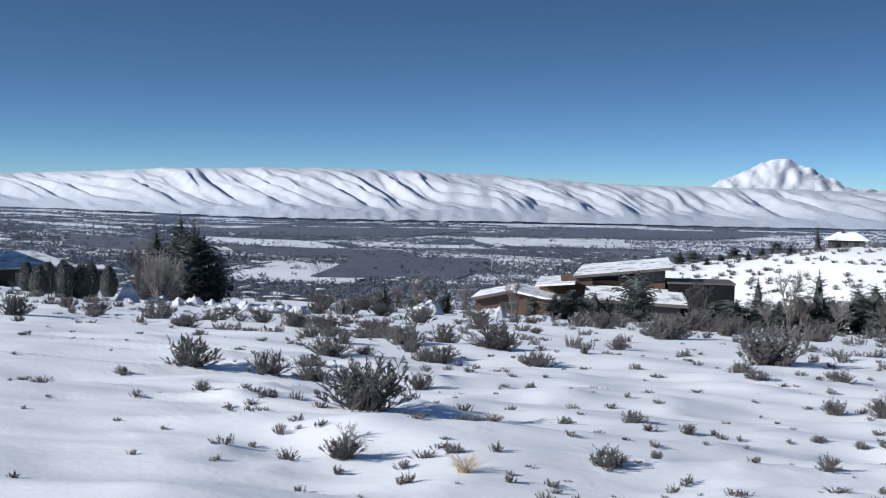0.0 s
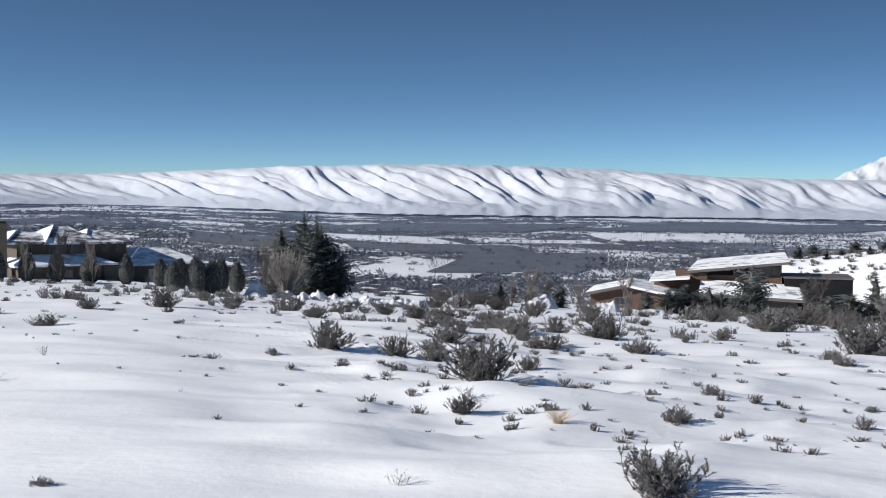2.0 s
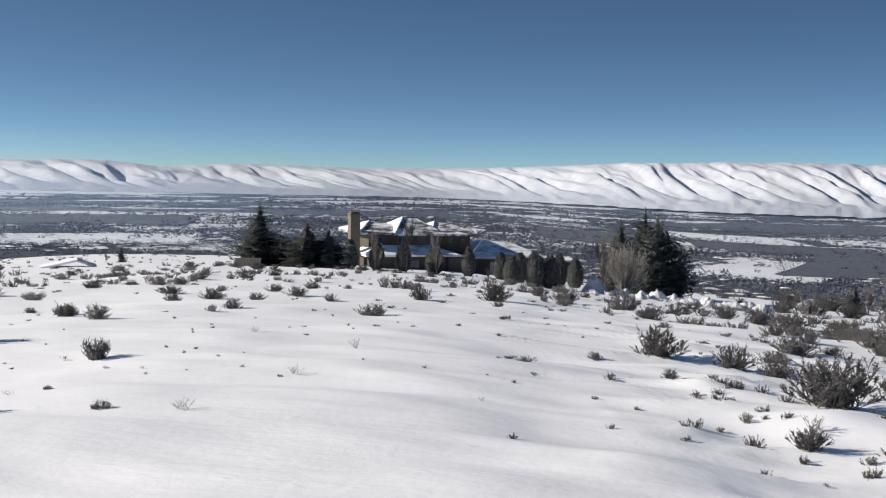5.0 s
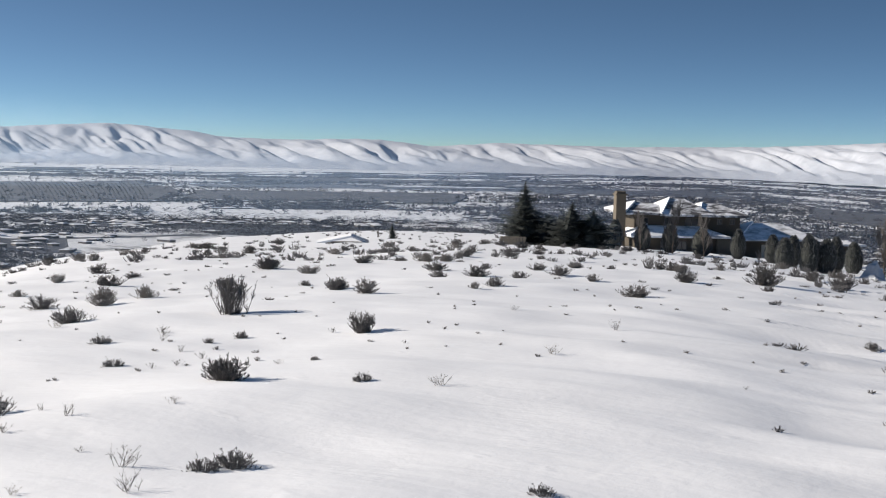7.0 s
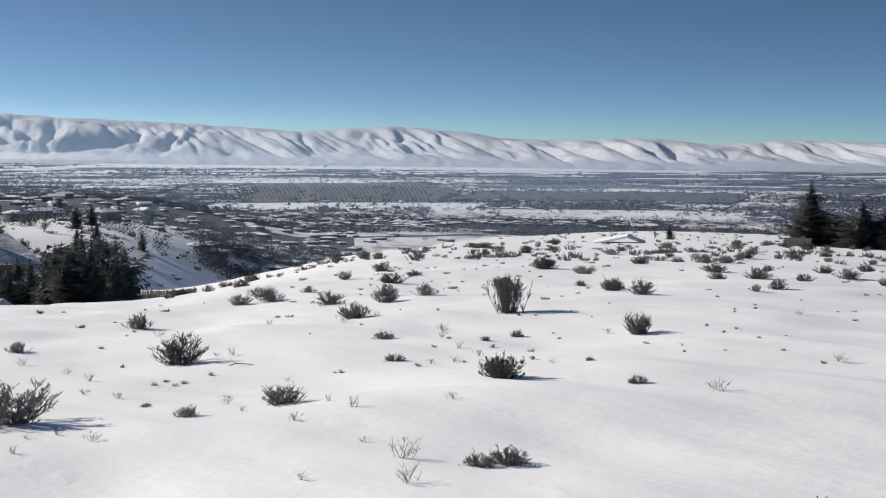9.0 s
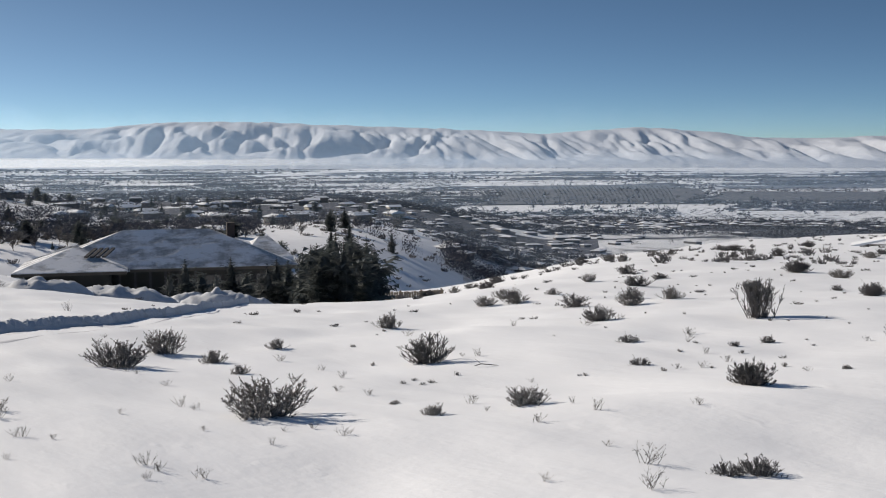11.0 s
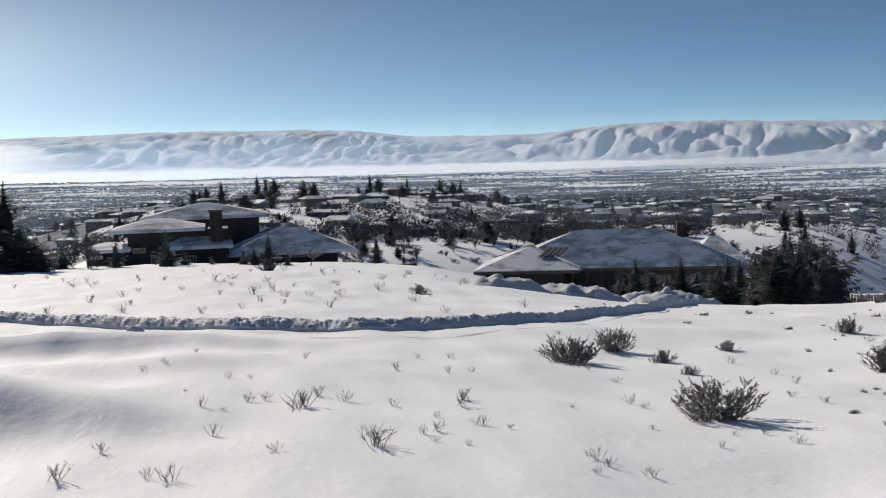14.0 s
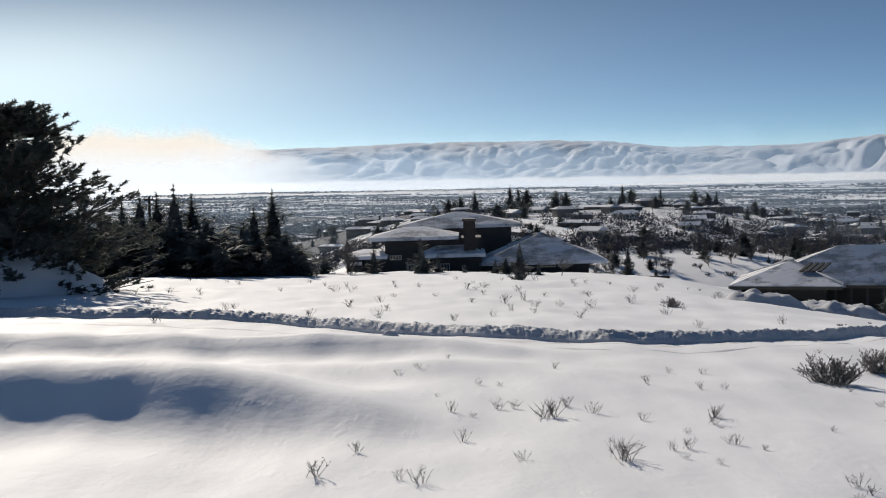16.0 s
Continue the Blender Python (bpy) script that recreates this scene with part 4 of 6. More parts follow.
def hip_bm(x0, x1, y0, y1, z0, z1, inset=None, thick=0.22):
    """A hipped roof with a flat fascia edge; inset is the hip's run at the ends."""
    ins = min((y1 - y0) / 2, (x1 - x0) / 2 - 0.3) if inset is None else inset
    ym = (y0 + y1) / 2
    bm = bmesh.new()
    lo = [bm.verts.new(p) for p in ((x0, y0, z0), (x1, y0, z0), (x1, y1, z0), (x0, y1, z0))]
    hi = [bm.verts.new((v.co.x, v.co.y, z0 + thick)) for v in lo]
    a, b = bm.verts.new((x0 + ins, ym, z1)), bm.verts.new((x1 - ins, ym, z1))
    bm.faces.new(lo[::-1])
    for i in range(4):
        bm.faces.new((lo[i], lo[(i + 1) % 4], hi[(i + 1) % 4], hi[i]))
    bm.faces.new((hi[0], hi[1], b, a))
    bm.faces.new((hi[1], hi[2], b))
    bm.faces.new((hi[2], hi[3], a, b))
    bm.faces.new((hi[3], hi[0], a))
    return bm


def slab_bm(corners, thick):
    """A sloping slab over four corners, given round its underside."""
    bm = bmesh.new()
    lo = [bm.verts.new(c) for c in corners]
    hi = [bm.verts.new((c[0], c[1], c[2] + thick)) for c in corners]
    bm.faces.new(lo[::-1])
    bm.faces.new(hi)
    for i in range(4):
        bm.faces.new((lo[i], lo[(i + 1) % 4], hi[(i + 1) % 4], hi[i]))
    return bm


def snow_on_hip(parent, x0, x1, y0, y1, z0, z1, inset=None, left=True):
    """A slab of snow on the roof's sunny end."""
    ins = min((y1 - y0) / 2, (x1 - x0) / 2 - 0.3) if inset is None else inset
    ym = (y0 + y1) / 2
    bm = bmesh.new()
    e = 0.24
    pts = [(x0 - 0.05, y0 - 0.05, z0 + e), (x0 - 0.05, y1 + 0.05, z0 + e), (x0 + ins, ym + 0.05, z1 + 0.03), (x0 + ins, ym - 0.05, z1 + 0.03)]
    lo = [bm.verts.new(p) for p in pts]
    hi = [bm.verts.new((p[0] - 0.05, p[1], p[2] + 0.2)) for p in pts]
    bm.faces.new(lo)
    bm.faces.new(hi[::-1])
    for i in range(4):
        bm.faces.new((lo[(i + 1) % 4], lo[i], hi[i], hi[(i + 1) % 4]))
    bmesh.ops.subdivide_edges(bm, edges=bm.edges[:], cuts=3, use_grid_fill=True)
    for v in bm.verts:
        v.co.z += 0.07 * noise.noise(v.co * 1.1)
    bmesh.ops.recalc_face_normals(bm, faces=bm.faces[:])
    return part("roof_snow", bm, ROOF_SNOW, parent, "smooth white snow slab")


def window(parent, x0, x1, z0, z1, y, frame_mat, bars=1):
    """A window in the wall whose outer face is at y, facing the viewer's side (minus y)."""
    bm = bmesh.new()
    w = 0.08
    for a in ((x0, x1, z0, z0 + w), (x0, x1, z1 - w, z1), (x0, x0 + w, z0 + w, z1 - w), (x1 - w, x1, z0 + w, z1 - w)):
        box(bm, a[0], a[1], y - 0.06, y + 0.02, a[2], a[3])
    for k in range(1, bars + 1):
        xm = x0 + (x1 - x0) * k / (bars + 1)
        box(bm, xm - 0.03, xm + 0.03, y - 0.05, y + 0.02, z0 + w, z1 - w)
    fr = part("window", bm, frame_mat, parent)
    part("pane", boxed(x0 + w, x1 - w, y - 0.02, y + 0.012, z0 + w, z1 - w), GLASS, fr)
    return fr


def house_at(az, r, name, label, category="house", sink=0.35, turn=0.0):
    ob = new(name, None)
    ob.matrix_world = Matrix.Translation(base(az, r, -sink)) @ Matrix.Rotation(radians(facing(az, turn)), 4, "Z")
    return tagged(ob, label, category)


# ---- the large tan house with hipped roofs and a tall chimney ----
def tan_house():
    h = house_at(16.0, 156, "house", "large two-storey tan stucco house with snowy hipped roofs and tall chimney", sink=0.2, turn=20)
    h.matrix_world = h.matrix_world @ Matrix.Translation((1.0, -6, 0))
    k = 0.0578

    def X(px):
        return (px - 407) * k

    def Z(py):
        return (490 - py) * k + 0.2
    # ground floor and upper floor
    part("wall", boxed(X(150), X(345), 1.5, 12, 0, Z(446)), TAN, h)
    part("wall", boxed(X(160), X(392), 4.0, 13, Z(446) + 0.01, Z(401)), TAN, h, "upper-storey tan wall")
    part("wall", boxed(X(345) + 0.01, X(556), 2.6, 12, 0, Z(452)), TAN, h, "garage wing wall")
    part("wall", boxed(X(556) + 0.01, X(668), 5.0, 13, 0, Z(463)), TAN, h, "low service wing wall")
    # chimney with cap
    ch = part("chimney", boxed(X(115), X(136), 3.0, 4.4, 0, Z(362), bevel=0.02), CAST, h, "tall pale chimney stack")
    part("cap", boxed(X(113), X(138), 2.85, 4.55, Z(362) + 0.004, Z(359), bevel=0.02), CAST, ch)
    for i in range(4):
        x = X(115) + 0.06 + i * 0.3
        part("chimney_pot", boxed(x, x + 0.2, 3.1, 4.3, Z(359) + 0.004, Z(354)), CAST, ch)
    roofs = [(137, 262, 3.2, 13.8, 403, 380, 2.6), (215, 330, 2.8, 13.0, 405, 370, 2.4), (300, 405, 3.4, 13.8, 406, 380, 2.0),
             (138, 352, 0.6, 8.0, 448, 424, 3.2), (376, 566, 1.6, 12.6, 455, 420, 3.8), (556, 680, 4.2, 13.5, 465, 458, 1.0)]
    for x0, x1, y0, y1, ze, zp, ins in roofs:
        part("roof", hip_bm(X(x0), X(x1), y0, y1, Z(ze), Z(zp), ins), SLATE if ze < 420 else SHINGLE, h, "slate hipped roof thinly dusted with snow" if ze < 420 else "hipped roof under snow")
        snow_on_hip(h, X(x0), X(x1), y0, y1, Z(ze), Z(zp), ins)
    for x0, x1, z0, z1, y in ((168, 176, 462, 452, 1.5), (205, 219, 478, 455, 1.5), (240, 262, 484, 455, 1.5), (290, 312, 484, 455, 1.5), (180, 190, 425, 409, 4.0),
                              (225, 245, 428, 408, 4.0), (270, 300, 428, 408, 4.0), (340, 352, 422, 410, 4.0), (368, 380, 422, 410, 4.0), (500, 516, 478, 460, 2.6), (590, 610, 482, 470, 5.0)):
        window(h, X(x0), X(x1), Z(z0), Z(z1), y, FASCIA)
    # recessed bay and pale garage door
    part("entrance_bay", boxed(X(325), X(375), 0.9, 2.5, 0, Z(450)), OLIVE, h, "shaded entrance bay")
    gd = part("garage_door", boxed(X(432), X(452), 2.52, 2.64, 0.1, Z(462)), CREAM, h, "pale garage door")
    for i in range(3):
        part("panel", boxed(X(434), X(450), 2.49, 2.53, 0.25 + i * 0.42, 0.6 + i * 0.42), CREAM, gd)
    part("gutter", boxed(X(376), X(566), 1.5, 1.6, Z(455), Z(455) + 0.12), FASCIA, h)
    return h


tan_house()
for n, (az, r, ht, wd) in enumerate([(21.5, 128, 2.5, 1.25), (20.2, 128, 2.4, 1.3), (18.9, 128, 2.4, 1.3), (17.4, 130, 2.3, 1.7), (15.75, 132, 2.5, 1.15), (14.25, 136, 2.35, 1.2), (13.75, 108, 1.95, 1.4),
                                     (13.4, 138, 2.5, 1.2), (12.78, 112, 2.4, 1.15), (12.55, 140, 2.4, 1.2), (12.1, 116, 2.2, 1.35), (11.75, 122, 2.35, 1.1), (11.1, 140, 2.3, 1.3)]):
    egg_shrub(base(az, r, -0.05), ht * 1.3, n, wd * 0.8)
for az, r, ht, kd in ((20.3, 118, 4.2, 2), (18.75, 116, 5.3, 2), (17.3, 118, 4.3, 2), (10.0, 128, 4.6, 2), (14.8, 118, 1.9, 0)):
    bare_tree(base(az, r), ht, kd, 0.65, "slender leafless young tree in front of the house")
for az, r, ht, kd, wd in ((25.88, 116, 6.4, 0, 1.55), (25.86, 117, 5.2, 1, 1.15), (24.7, 120, 3.4, 1, 2.0), (25.2, 122, 2.9, 1, 2.0), (24.2, 118, 3.2, 1, 1.9), (23.6, 112, 4.5, 2, 2.3), (23.62, 113, 3.9, 5, 1.4), (22.55, 112, 4.0, 2, 2.4), (22.57, 113, 3.4, 5, 1.5)):
    conifer(base(az, r, -0.1), ht, kd, wd, "dark green conifer beside the tan house", "conifers by the tan house", az)
for az, r, ht, kd, wd in ((9.4, 146, 7.2, 0, 0.9), (9.5, 147, 5.2, 5, 0.9), (8.55, 150, 8.4, 1, 0.75), (8.1, 150, 8.0, 0, 0.95), (7.75, 152, 6.4, 5, 0.85), (7.5, 152, 5.0, 5, 0.8), (8.75, 149, 6.2, 5, 0.95), (8.2, 147, 5.8, 5, 1.0), (7.95, 149, 7.0, 1, 0.75), (8.4, 148, 6.6, 5, 0.9)):
    conifer(base(az, r, -0.1), ht, kd, wd, "large dense dark conifer at the edge of the field", "dark conifers by the drive", az * 3)
def twig_dome(place, h, wide):
    """A broad leafless shrub tree: many forking stems that fill a dome with fine twigs."""
    rn = random.Random(93)
    stems, twigs = Shape(), Shape()
    for i in range(70):
        d = direction(rn, rn.uniform(0.5, 2.2), 1.0)
        p = Vector((rn.gauss(0, 0.05), rn.gauss(0, 0.05), -0.03))
        reach = rn.uniform(0.75, 1.0)
        pts = [p]
        for k in range(4):
            d = (d + Vector((rn.gauss(0, 0.12), rn.gauss(0, 0.12), 0.1))).normalized()
            pts.append(pts[-1] + d * reach / 4)
        stems.tube(pts, [0.011, 0.008, 0.006, 0.004, 0.002])
        for j in range(34):
            k = rn.choice((1, 2, 3, 3, 4))
            q = pts[k - 1].lerp(pts[k], rn.random())
            e = (d + Vector((rn.gauss(0, 0.6), rn.gauss(0, 0.6), rn.uniform(0, 0.6)))).normalized()
            twigs.tube([q, q + e * rn.uniform(0.06, 0.2)], [0.004, 0.0015])
    ob = new("bare_tree", None)
    ob.matrix_world = Matrix.Translation(place) @ Matrix.Diagonal((h * wide, h * wide, h, 1))
    for name, me in (("trunk", stems.mesh("trunk", FROST_TWIG)), ("crown", twigs.mesh("crown", FROST_TWIG))):
        new(name, me).parent = ob
    return tagged(ob, "broad leafless shrub tree with dense frosted twigs", "tree", "leafless trees")


twig_dome(base(9.25, 134), 4.6, 0.75)
bare_tree(base(10.05, 138), 5.6, 2, 0.7)
# low garden wall and screen by the spruce
fence = tagged(new("screen_fence", None), "small grey slatted screen beside the spruces", "fence")
fence.matrix_world = Matrix.Translation(base(26.4, 112, -0.05)) @ Matrix.Rotation(radians(facing(26.4)), 4, "Z")
for i in range(8):
    part("slat", boxed(-1.2 + i * 0.3, -0.94 + i * 0.3, -0.03, 0.03, 0.02, 0.85), FENCE_WOOD, fence)
part("rail", boxed(-1.25, 1.25, 0.035, 0.09, 0.7, 0.8), FENCE_WOOD, fence)


# ---- the modern cedar house with sloping slab roofs ----
def modern_house():
    h = house_at(-5.1, 195, "house", "low modern cedar house with tilted snow-covered slab roofs", sink=0.5)
    k = 0.0593

    def X(px):
        return (px - 1080) * k

    def Z(py):
        return (555 - py) * k + 0.5
    part("wall", boxed(X(848), X(985), 0, 9, 0, Z(522)), WOOD, h, "brown cedar garage wall")
    bm = bmesh.new()
    g = [bm.verts.new(p) for p in ((X(848), 0, Z(522)), (X(985), 0, Z(522)), (X(915), 0, Z(509)), (X(848), 9, Z(522)), (X(985), 9, Z(522)), (X(915), 9, Z(509)))]
    for f in ((0, 1, 2), (5, 4, 3), (1, 4, 5, 2), (3, 0, 2, 5)):
        bm.faces.new([g[i] for i in f])
    part("gable", bm, WOOD, h)
    part("roof", slab_bm([(X(838), -0.8, Z(527)), (X(916), -0.8, Z(510)), (X(916), 10, Z(510)), (X(838), 10, Z(527))], 0.25), WINDSWEPT, h, "snow-covered low gable roof")
    part("roof", slab_bm([(X(916) + 0.01, -0.8, Z(510)), (X(1003), -0.8, Z(527)), (X(1003), 10, Z(527)), (X(916) + 0.01, 10, Z(510))], 0.25), WINDSWEPT, h, "snow-covered low gable roof")
    part("fascia", slab_bm([(X(838), -0.86, Z(528)), (X(916), -0.86, Z(511)), (X(916), -0.81, Z(511)), (X(838), -0.81, Z(528))], 0.32), FASCIA, h)
    window(h, X(893), X(925), Z(545), Z(530), 0.0, FASCIA, 2)
    # tall middle volume under a rising slab
    part("wall", boxed(X(1030), X(1200), 6, 15, 0, Z(492)), WOOD, h, "cedar middle volume")
    part("wall", slab_bm([(X(1110), 6.0, Z(492) + 0.01), (X(1200), 6.0, Z(492) + 0.01), (X(1200), 15, Z(492) + 0.01), (X(1110), 15, Z(492) + 0.01)], 1.25), DARKWOOD, h, "dark clerestory wall")
    for i in range(5):
        window(h, X(1112) + i * 1.05, X(1112) + i * 1.05 + 0.95, Z(490), Z(474), 5.96, FASCIA, 0)
    part("roof", slab_bm([(X(1025), 4.6, Z(487)), (X(1214), 4.6, Z(466)), (X(1214), 17, Z(459)), (X(1040), 17, Z(478))], 0.3), WINDSWEPT, h, "rising slab roof under smooth snow")
    part("fascia", slab_bm([(X(1025), 4.5, Z(488)), (X(1214), 4.5, Z(467)), (X(1214), 4.58, Z(467)), (X(1025), 4.58, Z(488))], 0.3), FASCIA, h)
    part("wall", boxed(X(1003), X(1062), 5.0, 5.9, Z(500), Z(487)), WOOD, h, "cedar parapet")
    part("wall", boxed(X(960), X(1110), 7.0, 15, 0, Z(505)), WOOD, h, "cedar link wall")
    part("roof", slab_bm([(X(955), 2.5, Z(503)), (X(1030), 2.5, Z(497)), (X(1030), 14, Z(494)), (X(955), 14, Z(500))], 0.22), WINDSWEPT, h, "snow-covered link roof")
    part("roof", slab_bm([(X(1048), 0.5, Z(524)), (X(1240), 0.5, Z(532)), (X(1230), 5.8, Z(512)), (X(1050), 5.8, Z(505))], 0.3), WINDSWEPT, h, "snow-covered lower slab roof")
    part("fascia", slab_bm([(X(1048), 0.42, Z(525)), (X(1240), 0.42, Z(533)), (X(1240), 0.48, Z(533)), (X(1048), 0.48, Z(525))], 0.34), FASCIA, h)
    part("wall", boxed(X(1060), X(1225), 1.5, 5.7, 0, Z(533)), DARKWOOD, h, "shaded glazed front wall")
    part("wall", boxed(X(1205), X(1328), 5.0, 12, 0, Z(494)), BLACKWOOD, h, "dark boxy garage wing")
    part("parapet", boxed(X(1203), X(1330), 4.9, 12.1, Z(494) + 0.004, Z(491)), FASCIA, h)
    part("chimney", boxed(X(1000), X(1030), 8, 9, Z(500), Z(484)), WOOD, h)
    return h


modern_house()
for az, r, ht, kd, wd in ((-6.25, 172, 5.4, 5, 0.75), (-4.1, 178, 3.2, 5, 0.9), (-3.6, 176, 2.6, 5, 1.0), (-9.95, 172, 5.0, 7, 0.8), (-11.75, 168, 5.8, 7, 0.75), (-12.9, 170, 4.4, 4, 0.9), (-13.4, 165, 4.8, 4, 0.9), (-13.9, 168, 4.0, 4, 0.9), (-11.2, 166, 3.6, 5, 1.0), (-10.6, 170, 3.0, 5, 1.0), (-12.2, 166, 3.2, 5, 1.1),
                          (1.9, 150, 2.6, 2, 1.4), (-0.1, 168, 2.6, 4, 0.9), (-4.9, 172, 3.0, 4, 0.9), (-5.3, 172, 2.6, 4, 0.9), (-2.9, 172, 2.4, 4, 1.0), (-14.6, 175, 4.5, 4, 0.8), (-9.3, 160, 2.8, 5, 1.2), (-8.6, 164, 2.5, 5, 1.2), (-15.4, 170, 4.0, 7, 0.9), (0.9, 165, 2.4, 4, 0.9)):
    conifer(base(az, r, -0.1), ht, kd, wd * 1.35, "ragged dark juniper beside the modern house", "junipers by the modern house", az)
for az, r, ht, kd in ((-7.9, 165, 5.2, 0), (-8.3, 175, 4.6, 2), (-11.2, 160, 5.2, 0), (-10.8, 162, 5.6, 2), (-12.3, 158, 4.4, 1), (0.3, 160, 4.0, 0), (0.9, 150, 3.6, 2), (-0.7, 158, 3.6, 0), (-2.2, 160, 3.6, 2), (1.5, 152, 3.4, 0), (-13.6, 150, 4.6, 0), (-10.4, 155, 3.8, 1), (-14.4, 160, 4.8, 2)):
    bare_tree(base(az, r), ht, kd, 1.0)
for az, r, ht in ((-9.1, 120, 1.5), (-8.6, 124, 1.3), (-11.8, 112, 1.4), (-4.6, 135, 1.1), (3.0, 130, 1.2), (4.0, 128, 1.0)):
    sagebrush(az, r, ht, rnd.choice((0, 2, 1)), rnd, 1.3)


# house on the crest of the far hill
def crest_house():
    h = house_at(-12.55, 330, "house", "distant house with snowy roof on the hill crest", sink=0.4)
    h.matrix_world = h.matrix_world @ Matrix.Diagonal((0.62, 0.62, 0.62, 1))
    part("wall", boxed(-5, 5, 0, 8, 0, 2.6), DARKWOOD, h)
    part("roof", hip_bm(-6, 6, -1, 9, 2.5, 4.8, 3.5), ROOF_SNOW, h)
    part("chimney", boxed(-1.5, -0.7, 3, 4, 3, 5.6), BRICK_DARK, h)
    for i in range(3):
        window(h, -4 + i * 3, -2.6 + i * 3, 0.9, 2.1, 0, FASCIA)
    return h


crest_house()
conifer(base(-11.7, 325), 4.6, 2, 0.8, "dark leaning conifer on the hill crest", "conifers on the hill", 1)
for i in range(16):
    az = -4.6 - i * 0.42
    conifer(base(az, 318 + (i * 7) % 20), 1.4 + (i * 37 % 10) / 9, (0, 1, 3)[i % 3], 1.5, "small dark juniper on the hill crest", "conifers on the hill", i)


# ---- low hip-roofed house below the drive ----
def hip_house():
    h = house_at(68.66, 88, "house", "long low house with broad snow-covered hip roof", sink=0.5)
    k = 88 / 2085

    def X(px):
        return (px - 610) * k

    def Z(py):
        return (553 - py) * k + 0.5
    part("wall", boxed(X(388), X(528), 0, 7, 0, Z(488)), OLIVE, h, "olive-brown garage wing wall")
    part("wall", boxed(X(528) + 0.01, X(845), 3.2, 10.2, 0, Z(490)), OLIVE, h, "shaded main wall")
    part("roof", hip_bm(X(390), X(856), 1.6, 11.4, Z(493), Z(427), 6.6), SHADE_TONED_ROOF, h, "broad hip roof under wind-blown snow")
    part("roof", hip_bm(X(370), X(556), -1.0, 8.0, Z(490), Z(448), 4.2), SHINGLE, h, "garage hip roof under wind-blown snow")
    part("roof", hip_bm(X(758), X(852), 4.0, 11, Z(483), Z(445), 1.6), SHINGLE, h, "end hip roof under snow")
    part("fascia", boxed(X(370), X(556), -1.06, -1.01, Z(491), Z(486)), CAST, h, "pale snow-edged fascia")
    part("fascia", boxed(X(560), X(880), 1.53, 1.59, Z(494), Z(489)), CAST, h, "pale snow-edged fascia")
    part("chimney", boxed(X(734), X(748), 6.0, 6.8, Z(470), Z(416)), BRICK_DARK, h)
    sl = part("skylight", slab_bm([(X(670), 3.85, Z(467)), (X(692), 3.85, Z(467)), (X(692), 4.85, Z(453)), (X(670), 4.85, Z(453))], 0.14), FASCIA, h, "dark skylight box")
    part("pane", slab_bm([(X(672), 3.95, Z(465.6) + 0.145), (X(690), 3.95, Z(465.6) + 0.145), (X(690), 4.75, Z(454.4) + 0.145), (X(672), 4.75, Z(454.4) + 0.145)], 0.03), GLASS, sl)
    for i in range(4):
        x = X(484) + i * 0.42
        part("solar_tube", slab_bm([(x, 1.2, Z(466)), (x + 0.24, 1.2, Z(466)), (x + 0.9, 2.6, Z(454)), (x + 0.66, 2.6, Z(454))], 0.12), FASCIA, h, "bare dark roof strip")
    for i in range(6):
        part("post", boxed(X(540) + i * 1.1, X(540) + i * 1.1 + 0.16, 2.0, 2.16, 0, Z(492)), FASCIA, h)
    for x0, x1 in ((640, 665), (690, 720), (735, 765), (780, 800)):
        window(h, X(x0), X(x1), Z(535), Z(505), 3.2, FASCIA)
    part("garden_wall", boxed(X(405), X(525), -2.2, -1.8, 0, Z(528)), OLIVE, h)
    part("roof_snow", boxed(X(403), X(527), -2.26, -1.74, Z(528) + 0.004, Z(524), bevel=0.05), ROOF_SNOW, h, "snow cap on the garden wall")
    return h


hip_house()
for i in range(9):
    az = 68.2 - i * 0.72
    conifer(base(az, 66 + (i % 3) * 4, -0.1), 2.3 + 0.5 * ((i * 5) % 3), (6, 7, 4)[i % 3], 1.2, "young dark evergreen screening the house", "evergreens before the low house", i)
for az, r, ht, kd, wd in ((61.9, 62, 3.0, 7, 1.1), (61.2, 68, 3.9, 5, 0.9), (60.3, 66, 4.5, 7, 0.9), (59.5, 68, 4.3, 5, 0.9), (58.8, 66, 4.1, 7, 0.9), (60.9, 60, 3.0, 5, 1.1), (59.9, 60, 3.3, 7, 1.1), (58.4, 68, 3.4, 5, 0.9), (62.6, 64, 2.7, 7, 1.2), (63.6, 64, 2.6, 6, 1.2), (60.6, 63, 3.9, 1, 0.8), (59.2, 63, 3.5, 5, 1.0), (58.9, 61, 2.8, 7, 1.1), (61.5, 64, 3.5, 1, 0.9)):
    conifer(base(az, r, -0.1), ht, kd, wd, "dense dark pine in the clump beside the low house", "pines beside the low house", az * 2)


